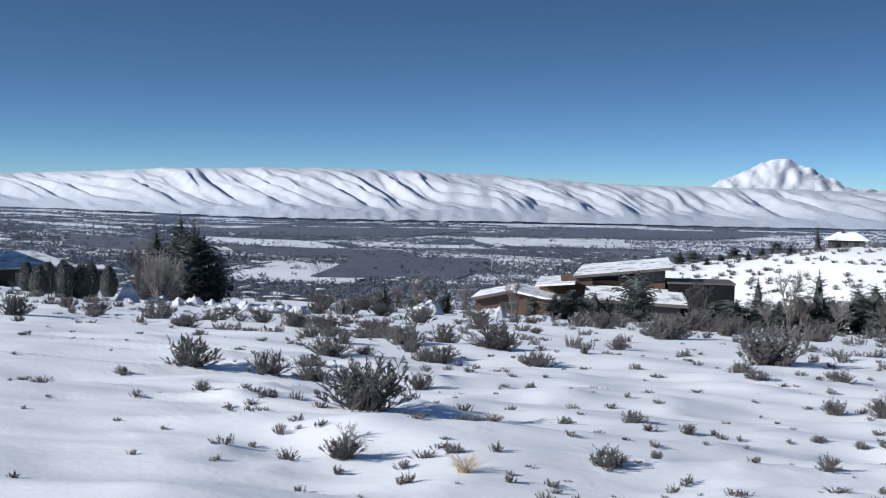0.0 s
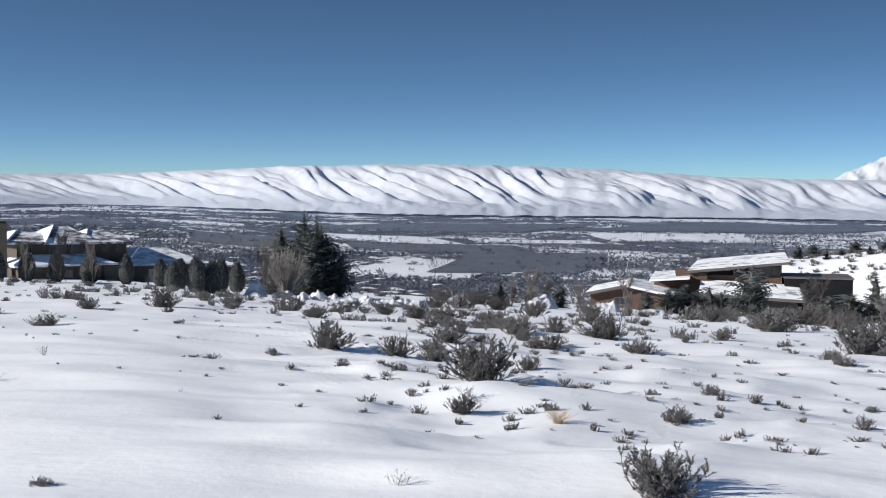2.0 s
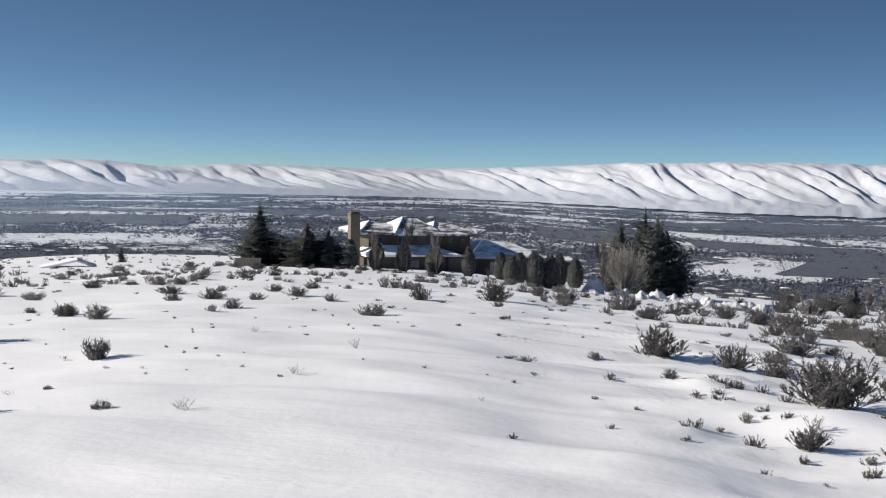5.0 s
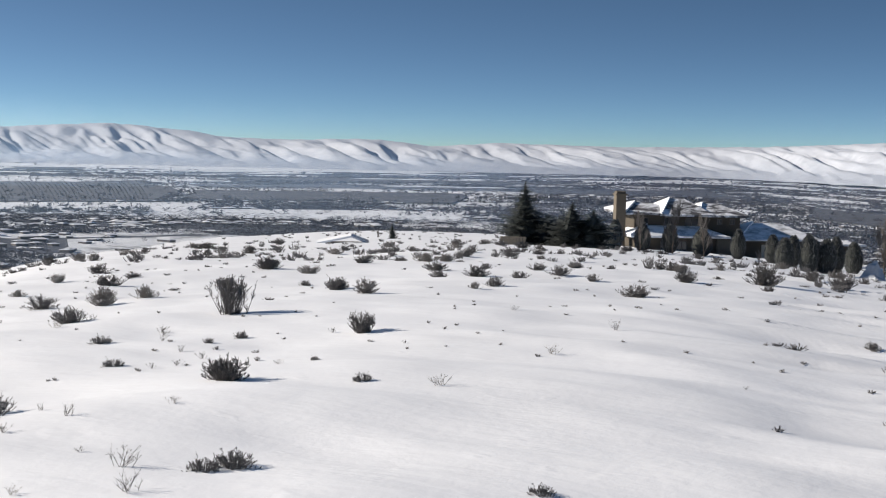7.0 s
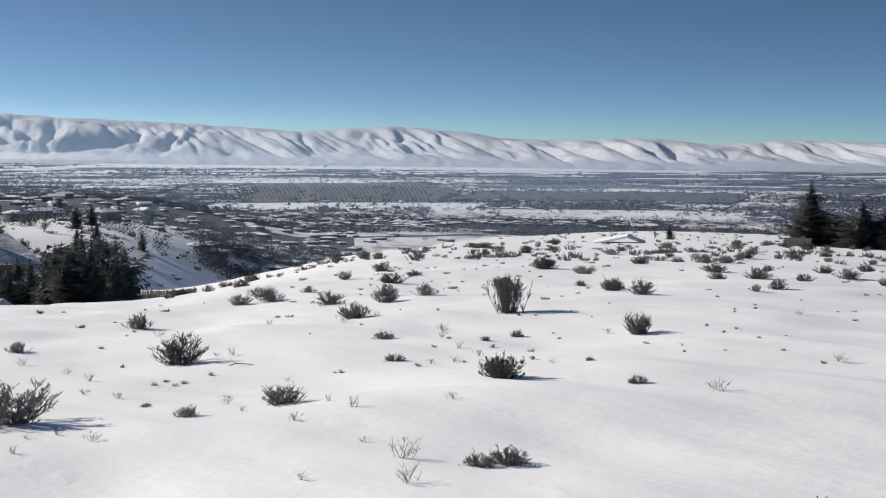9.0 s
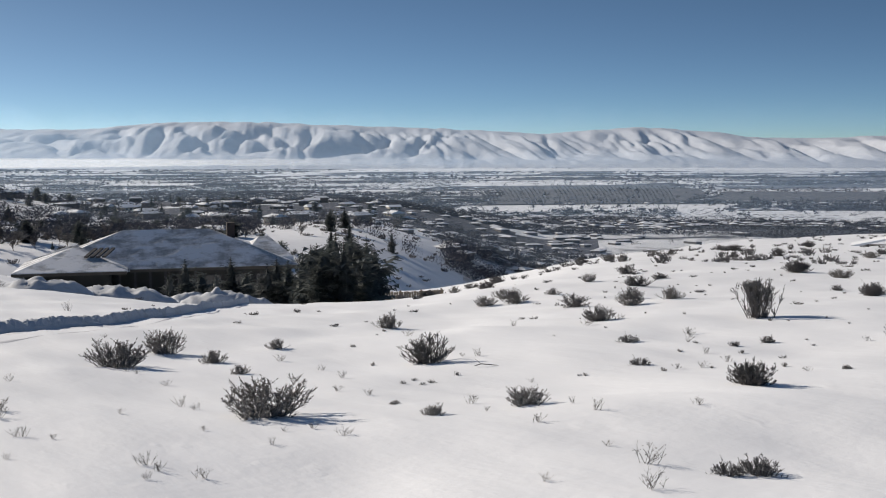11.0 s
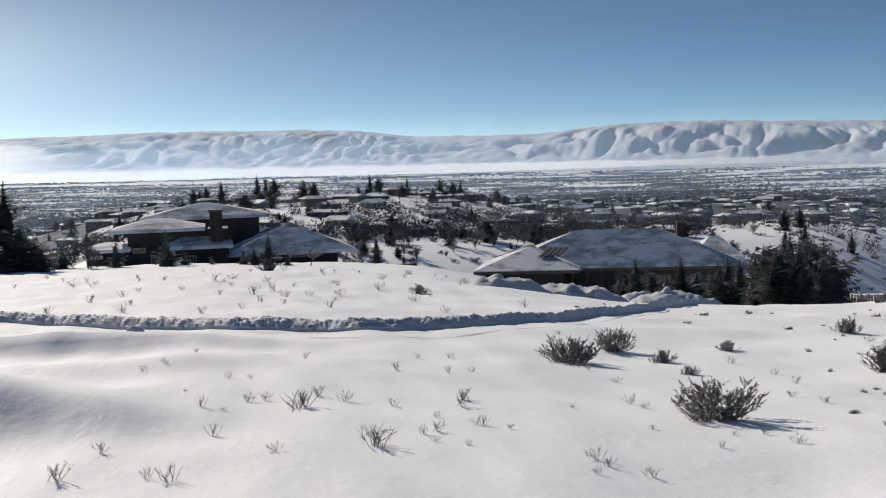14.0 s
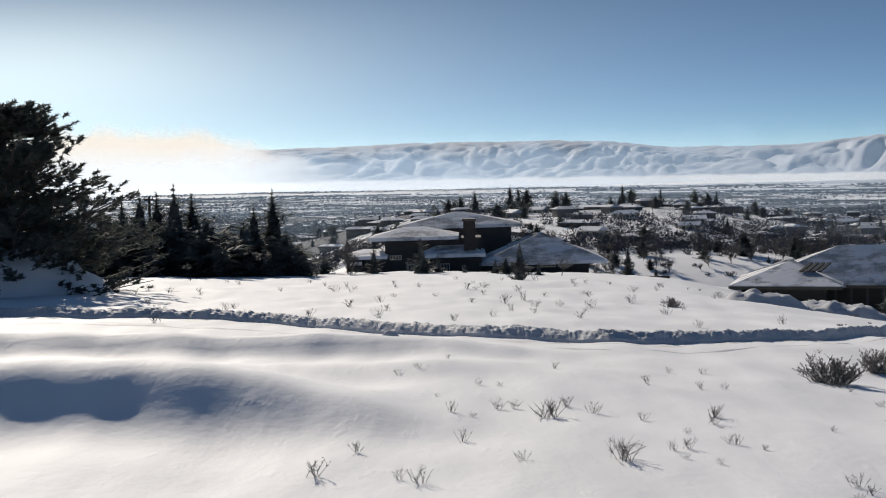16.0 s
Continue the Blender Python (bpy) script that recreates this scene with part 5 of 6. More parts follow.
# ---- tiered house with a dark chimney ----
def tiered_house():
    h = house_at(87.6, 86, "house", "dark tiered house with stacked snowy roofs and brick chimney", sink=1.72)
    k = 86 / 2085

    def X(px):
        return (px - 545) * k

    def Z(py):
        return (492 - py) * k + 0.6
    part("wall", boxed(X(322), X(392), 1, 4, 0, Z(437)), DARKWOOD, h, "dark low side wall")
    part("wall", boxed(X(392) + 0.01, X(565), 1, 4.6, 0, Z(405)), DARKWOOD, h, "dark two-storey wall")
    part("wall", boxed(X(565) + 0.01, X(760), 2.5, 9, 0, Z(457)), DARKWOOD, h, "dark wing wall")
    for x0, x1, y0, y1, ze, zp, ins in ((365, 525, -0.2, 5.2, 406, 384, 2.5), (405, 645, 7, 12.4, 394, 364, 4.6), (322, 398, -0.6, 4.5, 437, 422, 1.2), (310, 350, 0.6, 4, 449, 443, 0.6),
                                        (452, 572, -0.8, 4.2, 437, 412, 1.8), (560, 790, 1.0, 9.8, 457, 404, 5.0)):
        part("roof", hip_bm(X(x0), X(x1), y0, y1, Z(ze), Z(zp), ins, 0.25), SHADE_TONED_ROOF if y1 > 9 else SHINGLE, h, "snow-covered hip roof in shade")
    part("wall", boxed(X(425), X(625), 7.6, 11.8, 0, Z(394)), DARKWOOD, h, "dark rear upper wall")
    ch = part("chimney", boxed(X(534), X(555), -0.6, 0.6, Z(425), Z(374)), BRICK_DARK, h, "dark brick chimney")
    part("cap", boxed(X(532), X(557), -0.7, 0.7, Z(374) + 0.004, Z(370)), FASCIA, ch)
    for x0, x1, z0, z1, y in ((400, 422, 442, 433, 1.0), (455, 468, 441, 433, 1.0), (667, 700, 465, 459, 2.5), (430, 446, 470, 450, 1.0), (486, 508, 470, 450, 1.0)):
        window(h, X(x0), X(x1), Z(z0), Z(z1), y, CREAM, 3)
    part("terrace_wall", boxed(X(770), X(890), -1.5, -1.1, 0, Z(478)), BRICK_DARK, h, "low terrace wall with snow")
    return h


tiered_house()
for az, r, ht, kd, wd in ((90.0, 74, 2.9, 6, 1.1), (89.2, 75, 1.8, 6, 1.2), (92.3, 76, 2.4, 6, 1.0), (87.9, 75, 1.3, 6, 1.3), (86.4, 74, 1.6, 6, 1.3), (85.2, 74, 2.6, 6, 1.1), (85.9, 73, 1.7, 4, 1.1), (84.3, 73, 1.5, 6, 1.3)):
    conifer(base(az, r, -0.75), ht * 1.05, kd, wd, "frosted young spruce before the tiered house", "spruces before the tiered house", az)
bare_tree(base(93.6, 76, -0.8), 4.0, 0, 1.1)
bare_tree(base(83.2, 72), 1.5, 1, 1.5, "frosted leafless bush at the field edge")

# ---- dark evergreens and the utility pole at the end of the field ----
for n, (az, r, ht, kd, wd) in enumerate(((105.9, 72, 4.2, 7, 1.1), (104.9, 70, 4.6, 3, 0.8), (104.1, 72, 5.4, 0, 1.0), (103.3, 71, 6.0, 7, 0.7), (102.5, 72, 5.9, 0, 0.95), (101.7, 71, 6.3, 7, 0.75), (100.9, 72, 5.8, 0, 1.0), (100.2, 70, 4.3, 5, 0.8),
                                         (99.4, 71, 3.6, 5, 1.1), (98.5, 72, 4.4, 4, 0.9), (98.0, 73, 5.3, 7, 0.8), (97.1, 74, 6.2, 0, 0.85), (96.5, 72, 3.8, 7, 0.9), (95.9, 71, 2.9, 5, 1.0), (102.9, 66, 3.2, 6, 1.3), (101.1, 66, 3.2, 5, 1.2), (99.9, 66, 3.0, 6, 1.3), (97.6, 67, 2.7, 6, 1.2),
                                         (106.8, 70, 3.6, 5, 1.2), (107.8, 68, 3.8, 7, 1.2), (94.7, 78, 2.2, 4, 1.0), (104.6, 66, 3.2, 5, 1.2), (103.7, 68, 4.0, 5, 1.0), (101.9, 68, 4.2, 5, 0.9), (100.5, 67, 3.4, 5, 1.1), (99.0, 68, 3.1, 5, 1.1), (98.3, 67, 2.6, 5, 1.2), (96.9, 69, 3.0, 5, 1.0), (105.4, 67, 3.5, 5, 1.1))):
    conifer(base(az, r, -1.0), ht * 1.02, kd, wd * 1.3, "frosted evergreen at the field edge" if kd == 6 else "tall dark evergreen at the field edge", "evergreens at the field edge", az * 5)
pole = tagged(new("utility_pole", None), "weathered wooden utility pole among the evergreens", "pole")
pole.matrix_world = Matrix.Translation(base(102.85, 72.6, -1.0)) @ Matrix.Rotation(radians(facing(102.9)), 4, "Z")
s = Shape()
s.tube([Vector((0, 0, 0)), Vector((0, 0, 3)), Vector((0.02, 0, 5.7))], [0.1, 0.09, 0.075], 10)
q = new("shaft", s.mesh("shaft", BARK))
q.parent = pole
part("crossarm", boxed(-0.28, 0.28, -0.17, -0.1, 5.45, 5.57), BARK, pole)
for x in (-0.22, 0.0, 0.22):
    part("insulator", boxed(x - 0.03, x + 0.03, -0.16, -0.11, 5.574, 5.7), METAL, pole)
pine = big_pine()
pine.matrix_world = Matrix.Translation(base(109.3, 44, -0.9)) @ Matrix.Rotation(1.1, 4, "Z") @ Matrix.Diagonal((1.75, 1.75, 1.12, 1))


# ---- snow heaps, ploughed drive and fences ----
def heap(az, r, w, d, h, seed, label="rounded mound of ploughed snow", rough=0.12, mat=None):
    n, k = 30, 16
    verts, faces = [], []
    for j in range(k):
        for i in range(n):
            u, v = i / (n - 1) * 2 - 1, j / (k - 1) * 2 - 1
            rad = math.hypot(u, v)
            top = max(0.0, 1 - rad ** 2.2)
            lump = noise.fractal(Vector((u * w * 1.7 + seed, v * d * 1.7, seed * 1.7)), 1, 2, 4)
            verts.append((u * w, v * d, h * top ** 0.8 * (1 + 0.35 * lump) + rough * h * lump * (top > 0) - 0.2 * (1 - top)))
    for j in range(k - 1):
        for i in range(n - 1):
            a = j * n + i
            faces.append((a, a + 1, a + n + 1, a + n))
    me = from_lists("snow_mound", verts, faces, mat or PILE_SNOW)
    me.polygons.foreach_set("use_smooth", [True] * len(faces))
    ob = new("snow_mound", me)
    ob.matrix_world = Matrix.Translation(base(az, r)) @ Matrix.Rotation(radians(facing(az)), 4, "Z")
    return tagged(ob, label, "snow mound", "ploughed snow mounds")


heap(110.6, 42.0, 4.4, 2.2, 1.5, 9, "broad snow mound under the pine", 0.05, SNOW)
for az, r, w, d, ht, sd in ((74.2, 50, 2.2, 1.6, 0.5, 1), (70.6, 52, 2.6, 1.8, 0.7, 2), (71.6, 56, 1.8, 1.4, 0.5, 3), (72.5, 55, 1.6, 1.3, 0.4, 4), (67.2, 56, 1.7, 1.3, 0.55, 5), (66.0, 54, 2.0, 1.5, 0.7, 6), (65.0, 54, 1.4, 1.2, 0.5, 7), (64.2, 55, 1.2, 1.0, 0.35, 8)):
    heap(az, r, w, d, ht, sd)
rnd = random.Random(31)
for i in range(26):
    az = 10.8 - i * 0.24 + rnd.uniform(-0.2, 0.2)
    heap(az, 128 + rnd.uniform(-6, 6), rnd.uniform(0.5, 1.2), rnd.uniform(0.5, 0.9), rnd.uniform(0.18, 0.5) + (0.5 if i in (11, 1) else 0), 20 + i, "rough block of ploughed snow beside the drive", 0.5)
for az, r, ht in ((0.5, 150, 0.9), (-1.6, 150, 0.8), (-9.0, 140, 0.6), (-3.1, 140, 0.5)):
    heap(az, r, 1.6, 1.2, ht, az * 3, "rough block of ploughed snow beside the drive", 0.2)

ROAD_AZ = [120, 110, 107, 102.6, 97.4, 92, 87, 81, 75.6, 71.5, 68.4, 66.5, 64.5]
BERM_R = [35, 30.5, 29.5, 29.2, 28, 24.4, 22.7, 21.7, 22.9, 25.2, 29.5, 34.5, 44]
NEAR_R = [30, 26.5, 25.8, 25.7, 24.7, 21.7, 20.3, 19.5, 20.6, 22.5, 26, 30.5, 39]


def drive():
    """Ploughed track across the slope, with a lumpy bank along its far side."""
    azs = np.arange(64.5, 119, 0.12)
    verts, faces = [], []
    n = 7
    for az in azs:
        a, b = np.interp(az, ROAD_AZ[::-1], NEAR_R[::-1]), np.interp(az, ROAD_AZ[::-1], BERM_R[::-1])
        for k in range(n):
            f = k / (n - 1)
            r = a + (b - a) * f
            p = base(az, r)
            p.z += 0.035 - 0.05 * math.sin(math.pi * f) + 0.03 * noise.noise(p * 1.4) - (0.14 if k in (0, n - 1) else 0)
            verts.append(tuple(p))
    for i in range(len(azs) - 1):
        for k in range(n - 1):
            a = i * n + k
            faces.append((a, a + 1, a + n + 1, a + n))
    me = from_lists("road", verts, faces, ROAD_SNOW)
    me.polygons.foreach_set("use_smooth", [True] * len(faces))
    me.flip_normals()
    tagged(new("road", me), "ploughed track with packed, tyre-marked snow", "road", kind="structure")
    verts, faces = [], []
    m = 12
    azs = np.arange(64.5, 119, 0.05)
    for az in azs:
        b = np.interp(az, ROAD_AZ[::-1], BERM_R[::-1])
        for k in range(m):
            f = k / (m - 1) * 2 - 1
            p = base(az, b + 0.25 + f * 0.5)
            lump = 0.7 * noise.fractal(Vector((p.x * 1.5, p.y * 1.5, 3.0)), 1, 2, 2) + 0.7 * noise.fractal(Vector((p.x * 5.0, p.y * 5.0, 8.0)), 1, 2, 3)
            hh = 0.22 * max(0.0, 1 - abs(f) ** 1.8) * (0.95 + 0.22 * lump) + 0.025 * lump * (abs(f) < 0.95) - (0.12 if abs(f) > 0.95 else 0)
            p.z += hh
            verts.append(tuple(p))
    for i in range(len(azs) - 1):
        for k in range(m - 1):
            a = i * m + k
            faces.append((a, a + 1, a + m + 1, a + m))
    me = from_lists("snow_bank", verts, faces, PILE_SNOW)
    me.flip_normals()
    tagged(new("snow_bank", me), "lumpy ploughed snow bank along the track", "snow bank", kind="structure")


drive()
heap(91.6, 23.1, 0.3, 0.2, 0.13, 50, "lone chunk of snow fallen on the track")

fence = tagged(new("wooden_fence", None), "curved grey wooden board fence below the low house", "fence")
fence.matrix_world = Matrix.Translation(base(57.0, 74, -0.1)) @ Matrix.Rotation(radians(facing(57.0)), 4, "Z")
for i in range(26):
    x = -1.6 + i * 0.16
    y = 0.12 * (x + 0.5) ** 2
    part("board", boxed(x, x + 0.14, y, y + 0.03, 0.02, 0.95 + 0.02 * (i % 3)), FENCE_WOOD, fence)
for i in range(4):
    x = -1.55 + i * 1.3
    y = 0.12 * (x + 0.5) ** 2
    part("post", boxed(x, x + 0.1, y + 0.035, y + 0.13, 0, 1.05), FENCE_WOOD, fence)


def buried_shed():
    h = house_at(34.67, 118, "shed", "small shed with snowy roof sunk behind the field", "shed", sink=1.15)
    part("wall", boxed(-2.0, 2.2, 0, 3, 0, 1.1), FENCE_WOOD, h)
    part("roof", slab_bm([(-2.6, -0.4, 1.0), (0.8, -0.4, 1.75), (0.8, 3.4, 1.75), (-2.6, 3.4, 1.0)], 0.2), ROOF_SNOW, h)
    part("roof", slab_bm([(0.81, -0.4, 1.75), (2.6, -0.4, 1.1), (2.6, 3.4, 1.1), (0.81, 3.4, 1.75)], 0.16), SHADE_TONED_ROOF, h)
    window(h, -0.6, 0.2, 0.5, 1.0, 0, CREAM)
    return h


buried_shed()
conifer(base(32.3, 150), 2.1, 2, 1.4, "small lone conifer on the snowy rise", "conifers on the rise", 2)
bare_tree(base(33.0, 148), 1.6, 0, 1.0)


# ---- houses and trees on the built-up shoulder ----
def suburb_model(k):
    """One of a few plain one-storey houses: walls, snowy roof, windows, chimney."""
    w, d, hh, rise = [(6.5, 4.2, 2.6, 1.7), (5.2, 4.5, 2.7, 2.0), (7.5, 4.0, 2.5, 1.4), (5.8, 3.8, 4.6, 1.6)][k]
    wall = [OLIVE, CREAM, DARKWOOD, FASCIA][k]
    h = new("house", None)
    part("wall", boxed(-w, w, -d, d, -2.0, hh), wall, h)
    part("roof", hip_bm(-w - 0.7, w + 0.7, -d - 0.7, d + 0.7, hh, hh + rise, [3.5, 0.4, 3.0, 2.6][k], 0.2), ROOF_SNOW if k != 3 else SHINGLE, h)
    for i in range(3):
        x = -w + 1.2 + i * (2 * w - 3.4) / 2
        window(h, x, x + 1.3, 0.9, 2.1, -d, CREAM if k != 1 else FASCIA)
    part("chimney", boxed(w * 0.3, w * 0.3 + 0.8, 0.5, 1.3, hh, hh + rise + 0.7), BRICK_DARK, h)
    return tagged(h, ["snow-roofed ranch house with olive siding", "cream house with a snowy gabled roof", "long dark-sided ranch house under snow", "two-storey grey house with a snowy roof"][k], "house", "houses on the hillside")


MODELS = [suburb_model(k) for k in range(4)]
rnd = random.Random(61)
spots = []
tries = 0
while len(spots) < 235 and tries < 9000:
    tries += 1
    az, r = rnd.uniform(57, 98), 235 * (1000 / 235) ** rnd.random()
    if (az > 90 and r < 480) or (70 < az < 85 and r < 340) or (az < 66 and r < 430):
        continue
    p = spot(az, r)
    if any((p - q).length < 13.5 for q in spots):
        continue
    spots.append(p)
    k = rnd.randrange(4)
    m = Matrix.Translation(base(az, r, -0.2)) @ Matrix.Rotation(radians(facing(az, rnd.choice((-60, -30, 0, 20, 45, 90)))), 4, "Z")
    size = rnd.uniform(0.62, 0.8)
    if len(spots) <= 4:
        MODELS[len(spots) - 1].matrix_world = m @ Matrix.Diagonal((0.7, 0.7, 0.7, 1))
    else:
        copy_thing(MODELS[k], m).scale = (size, size, size * 0.9)
for i in range(520):
    az, r = rnd.uniform(57, 99), 200 * (900 / 200) ** rnd.random()
    if az > 90 and r < 330:
        continue
    if rnd.random() < 0.45:
        conifer(base(az, r, -0.2), rnd.uniform(3, 7), rnd.choice((0, 5, 5, 3, 7)), rnd.uniform(0.8, 1.2), "dark evergreen among the hillside houses", "evergreens on the hillside", az)
    else:
        bare_tree(base(az, r, -0.2), rnd.uniform(3, 5.5), rnd.choice((0, 1, 2)), rnd.uniform(1.0, 1.6))
for i in range(130):
    az, r = rnd.uniform(69, 86), rnd.uniform(250, 400)
    if i % 5 == 0:
        conifer(base(az, r, -0.2), rnd.uniform(2.0, 5.0), rnd.choice((5, 5, 3, 7, 6)), rnd.uniform(0.8, 1.2), "dark evergreen among the hillside houses", "evergreens on the hillside", az)
    else:
        bare_tree(base(az, r, -0.2), rnd.uniform(2.5, 5.5), rnd.choice((0, 0, 2, 0)), rnd.uniform(1.2, 1.8), "leafless garden shrub below the field edge")
for az, r, ht in ((87.3, 560, 12), (85.6, 540, 14), (85.2, 550, 13), (84.8, 540, 12), (83.4, 520, 10), (82.9, 525, 9), (80.2, 560, 12), (79.8, 565, 10), (78.4, 560, 9), (76.8, 540, 9), (76.2, 545, 8), (75.8, 545, 9), (74.0, 560, 8), (88.0, 575, 9), (88.6, 575, 8)):
    conifer(base(az, r, -0.2), ht, rnd.choice((0, 5, 7)), rnd.uniform(0.7, 1.0), "tall dark evergreen on the hillside crest", "evergreens on the hillside", az)


# ---- the far valley: groves, orchards and roofs, too small and many to tell apart ----
FAR_TREE = plain("far_bare_trees", (0.105, 0.11, 0.135), (0.06, 0.066, 0.085), 0.05, 0.95, 0, 0.01, 0.4)
FAR_DARK = plain("far_evergreens", (0.05, 0.06, 0.064), (0.032, 0.04, 0.044), 0.05, 0.95, 0, 0.01, 0.4)
FAR_ROOF = plain("far_snowy_roofs", (0.84, 0.86, 0.9), (0.6, 0.62, 0.66), 0.05, 0.9, 0, 0.01, 0.3)
FAR_WALL = plain("far_walls", (0.2, 0.19, 0.185), (0.1, 0.1, 0.105), 0.03, 0.9, 0, 0.01, 0.3)


class Scatter:
    def __init__(self):
        self.v, self.f, self.n = [], [], 0

    def put(self, pts, faces):
        self.v.extend(pts)
        self.f.extend(tuple(i + self.n for i in f) for f in faces)
        self.n += len(pts)

    def clump(self, p, w, h, rn):
        """An uneven crown of three leaning tufts."""
        for k in range(3):
            c = (p.x + rn.gauss(0, w * 0.3), p.y + rn.gauss(0, w * 0.3), p.z)
            ww, hh = w * rn.uniform(0.3, 0.55), h * rn.uniform(0.55, 1.0)
            a = rn.uniform(0, 2)
            ring = [(c[0] + ww * math.cos(a + t) * rn.uniform(0.7, 1.2), c[1] + ww * math.sin(a + t), c[2] + hh * rn.uniform(0.3, 0.6)) for t in (0, 1.57, 3.14, 4.71)]
            self.put([(c[0], c[1], c[2] - 0.3)] + ring + [(c[0] + rn.gauss(0, ww * 0.3), c[1], c[2] + hh)],
                     ((0, 2, 1), (0, 3, 2), (0, 4, 3), (0, 1, 4), (5, 1, 2), (5, 2, 3), (5, 3, 4), (5, 4, 1)))

    def tree(self, p, w, h, rn, r):
        if r > 2300:
            self.clump(p, w, h, rn)
        else:
            self.bushy(p, w, h, rn, 16 if r > 900 else 48 if r > 500 else 130)

    def bushy(self, p, w, h, rn, n=16):
        """A hazy leafless crown of many small slanting scraps."""
        for k in range(n):
            a, f = rn.uniform(0, 6.2832), rn.random()
            rad = w * 0.46 * math.sqrt(rn.random()) * math.sin(math.pi * (0.15 + 0.75 * f)) ** 0.5
            c = Vector((p.x + rad * math.cos(a), p.y + rad * math.sin(a), p.z + h * (0.05 + 0.9 * f)))
            e = w * (0.5 if n < 40 else 0.4) / math.sqrt(n)
            self.put([tuple(c + Vector((rn.gauss(0, e), rn.gauss(0, e), rn.gauss(0, e * 0.9)))) for i in range(3)], ((0, 1, 2),))

    def house(self, p, w, d, h, turn, roof):
        c, sn = math.cos(turn), math.sin(turn)

        def at(x, y, z):
            return (p.x + x * c - y * sn, p.y + x * sn + y * c, p.z + z)
        self.put([at(x, y, z) for z in (-1, h) for x, y in ((-w, -d), (w, -d), (w, d), (-w, d))], ((0, 1, 5, 4), (1, 2, 6, 5), (2, 3, 7, 6), (3, 0, 4, 7)))
        e = 0.55
        roof.put([at(-w - e, -d - e, h), at(w + e, -d - e, h), at(w + e, d + e, h), at(-w - e, d + e, h), at(-w * 0.5, 0, h + d * 0.3), at(w * 0.5, 0, h + d * 0.3)],
                 ((0, 1, 5, 4), (1, 2, 5), (2, 3, 4, 5), (3, 0, 4), (3, 2, 1, 0)))


def grove(p, scale, off):
    return bumps(p.x, p.y, scale, 3, off)


trees, firs, walls, roofs = Scatter(), Scatter(), Scatter(), Scatter()
rnd = random.Random(71)
EDGE_OF = lambda az: float(np.interp(az, FINE, EDGE_TAB))
count = 0
while count < 21000:
    az = rnd.uniform(-22, 114)
    r = 1 / rnd.uniform(1 / 3700, 1 / 330)
    if r < EDGE_OF(az) + 60 or (az > 55 and r < 1000 and rnd.random() < 0.88) or (az < -2.5 and r < 620) or (38 < az < 64 and r < 760 and rnd.random() < 0.8) or (az < 16 and r < 1100 and rnd.random() < 0.78):
        continue
    p = spot(az, r)
    near = float(nearness(az))
    g = grove(p, 240 / near, 1.3) + 0.45 * grove(p, 55 / near, 4.0)
    if (g < rnd.uniform(0.08, 0.25) and rnd.random() < 0.975) or (r > 700 and field_kind(az, r) > 1 and rnd.random() < 0.97):
        continue
    p.z = float(relief(az, r)) - 0.3
    count += 1
    size = rnd.uniform(0.6, 1.25) * 0.6 / near
    if rnd.random() < 0.14:
        firs.bushy(p, 4.0 * size, 9.0 * size, rnd, 26 if r > 900 else 110)
    else:
        trees.tree(p, 10.0 * size, 6.5 * size, rnd, r)
# hedgerows and shelter belts run across the view
for i in range(1750):
    az = rnd.uniform(-20, 112) if i < 800 else rnd.uniform(-14, 20) if i < 1300 else rnd.uniform(56, 114)
    r = 1 / rnd.uniform(1 / 3600, 1 / 700)
    if az > 55 and r < 900:
        continue
    lean = rnd.choice((0, 0, 0.12, -0.1))
    ln, near = rnd.uniform(40, 260), float(nearness(az))
    for k in range(int(ln / 4.5)):
        a2 = az + math.degrees((k * 4.5) / r)
        p = spot(a2, r + k * 4.5 * lean)
        p.z = float(relief(a2, r)) - 0.3
        if rnd.random() < (0.85 if field_kind(a2, r) == 1 else 0.1):
            (firs if i % 9 == 0 else trees).tree(p, rnd.uniform(4, 8) / near ** 0.5, rnd.uniform(2.2, 4.5) / near ** 0.5, rnd, r)
count = 0
while count < 3600:
    az = rnd.uniform(-22, 114)
    r = 1 / rnd.uniform(1 / 3300, 1 / 380)
    if r < EDGE_OF(az) + 150 or (55 < az < 99 and r < 950) or (az < -2 and r < 900) or (r > 700 and field_kind(az, r) > 1):
        continue
    p = spot(az, r)
    g = grove(p, 300, 8.8) + 0.4 * grove(p, 80, 2.0) + 0.22 * float(smooth(38, 46, az)) * float(smooth(1700, 1300, r)) + 0.12 * float(smooth(30, 15, az))
    if g < rnd.uniform(0.05, 0.3) and rnd.random() < 0.95:
        continue
    p.z = float(relief(az, r))
    count += 1
    near = float(nearness(az))
    walls.house(p, rnd.uniform(2.6, 5.0) / near, rnd.uniform(2.0, 2.9) / near, rnd.uniform(0.9, 1.6) / near, rnd.uniform(0, 3.14), roofs)
# roofs among the trees just below the field
for i in range(150):
    az = rnd.uniform(44, 63)
    r = rnd.uniform(420, 780)
    p = spot(az, r, float(relief(az, r)))
    walls.house(p, rnd.uniform(1.8, 3.0), rnd.uniform(1.5, 2.1), rnd.uniform(0.7, 1.1), rnd.uniform(0, 3.14), roofs)
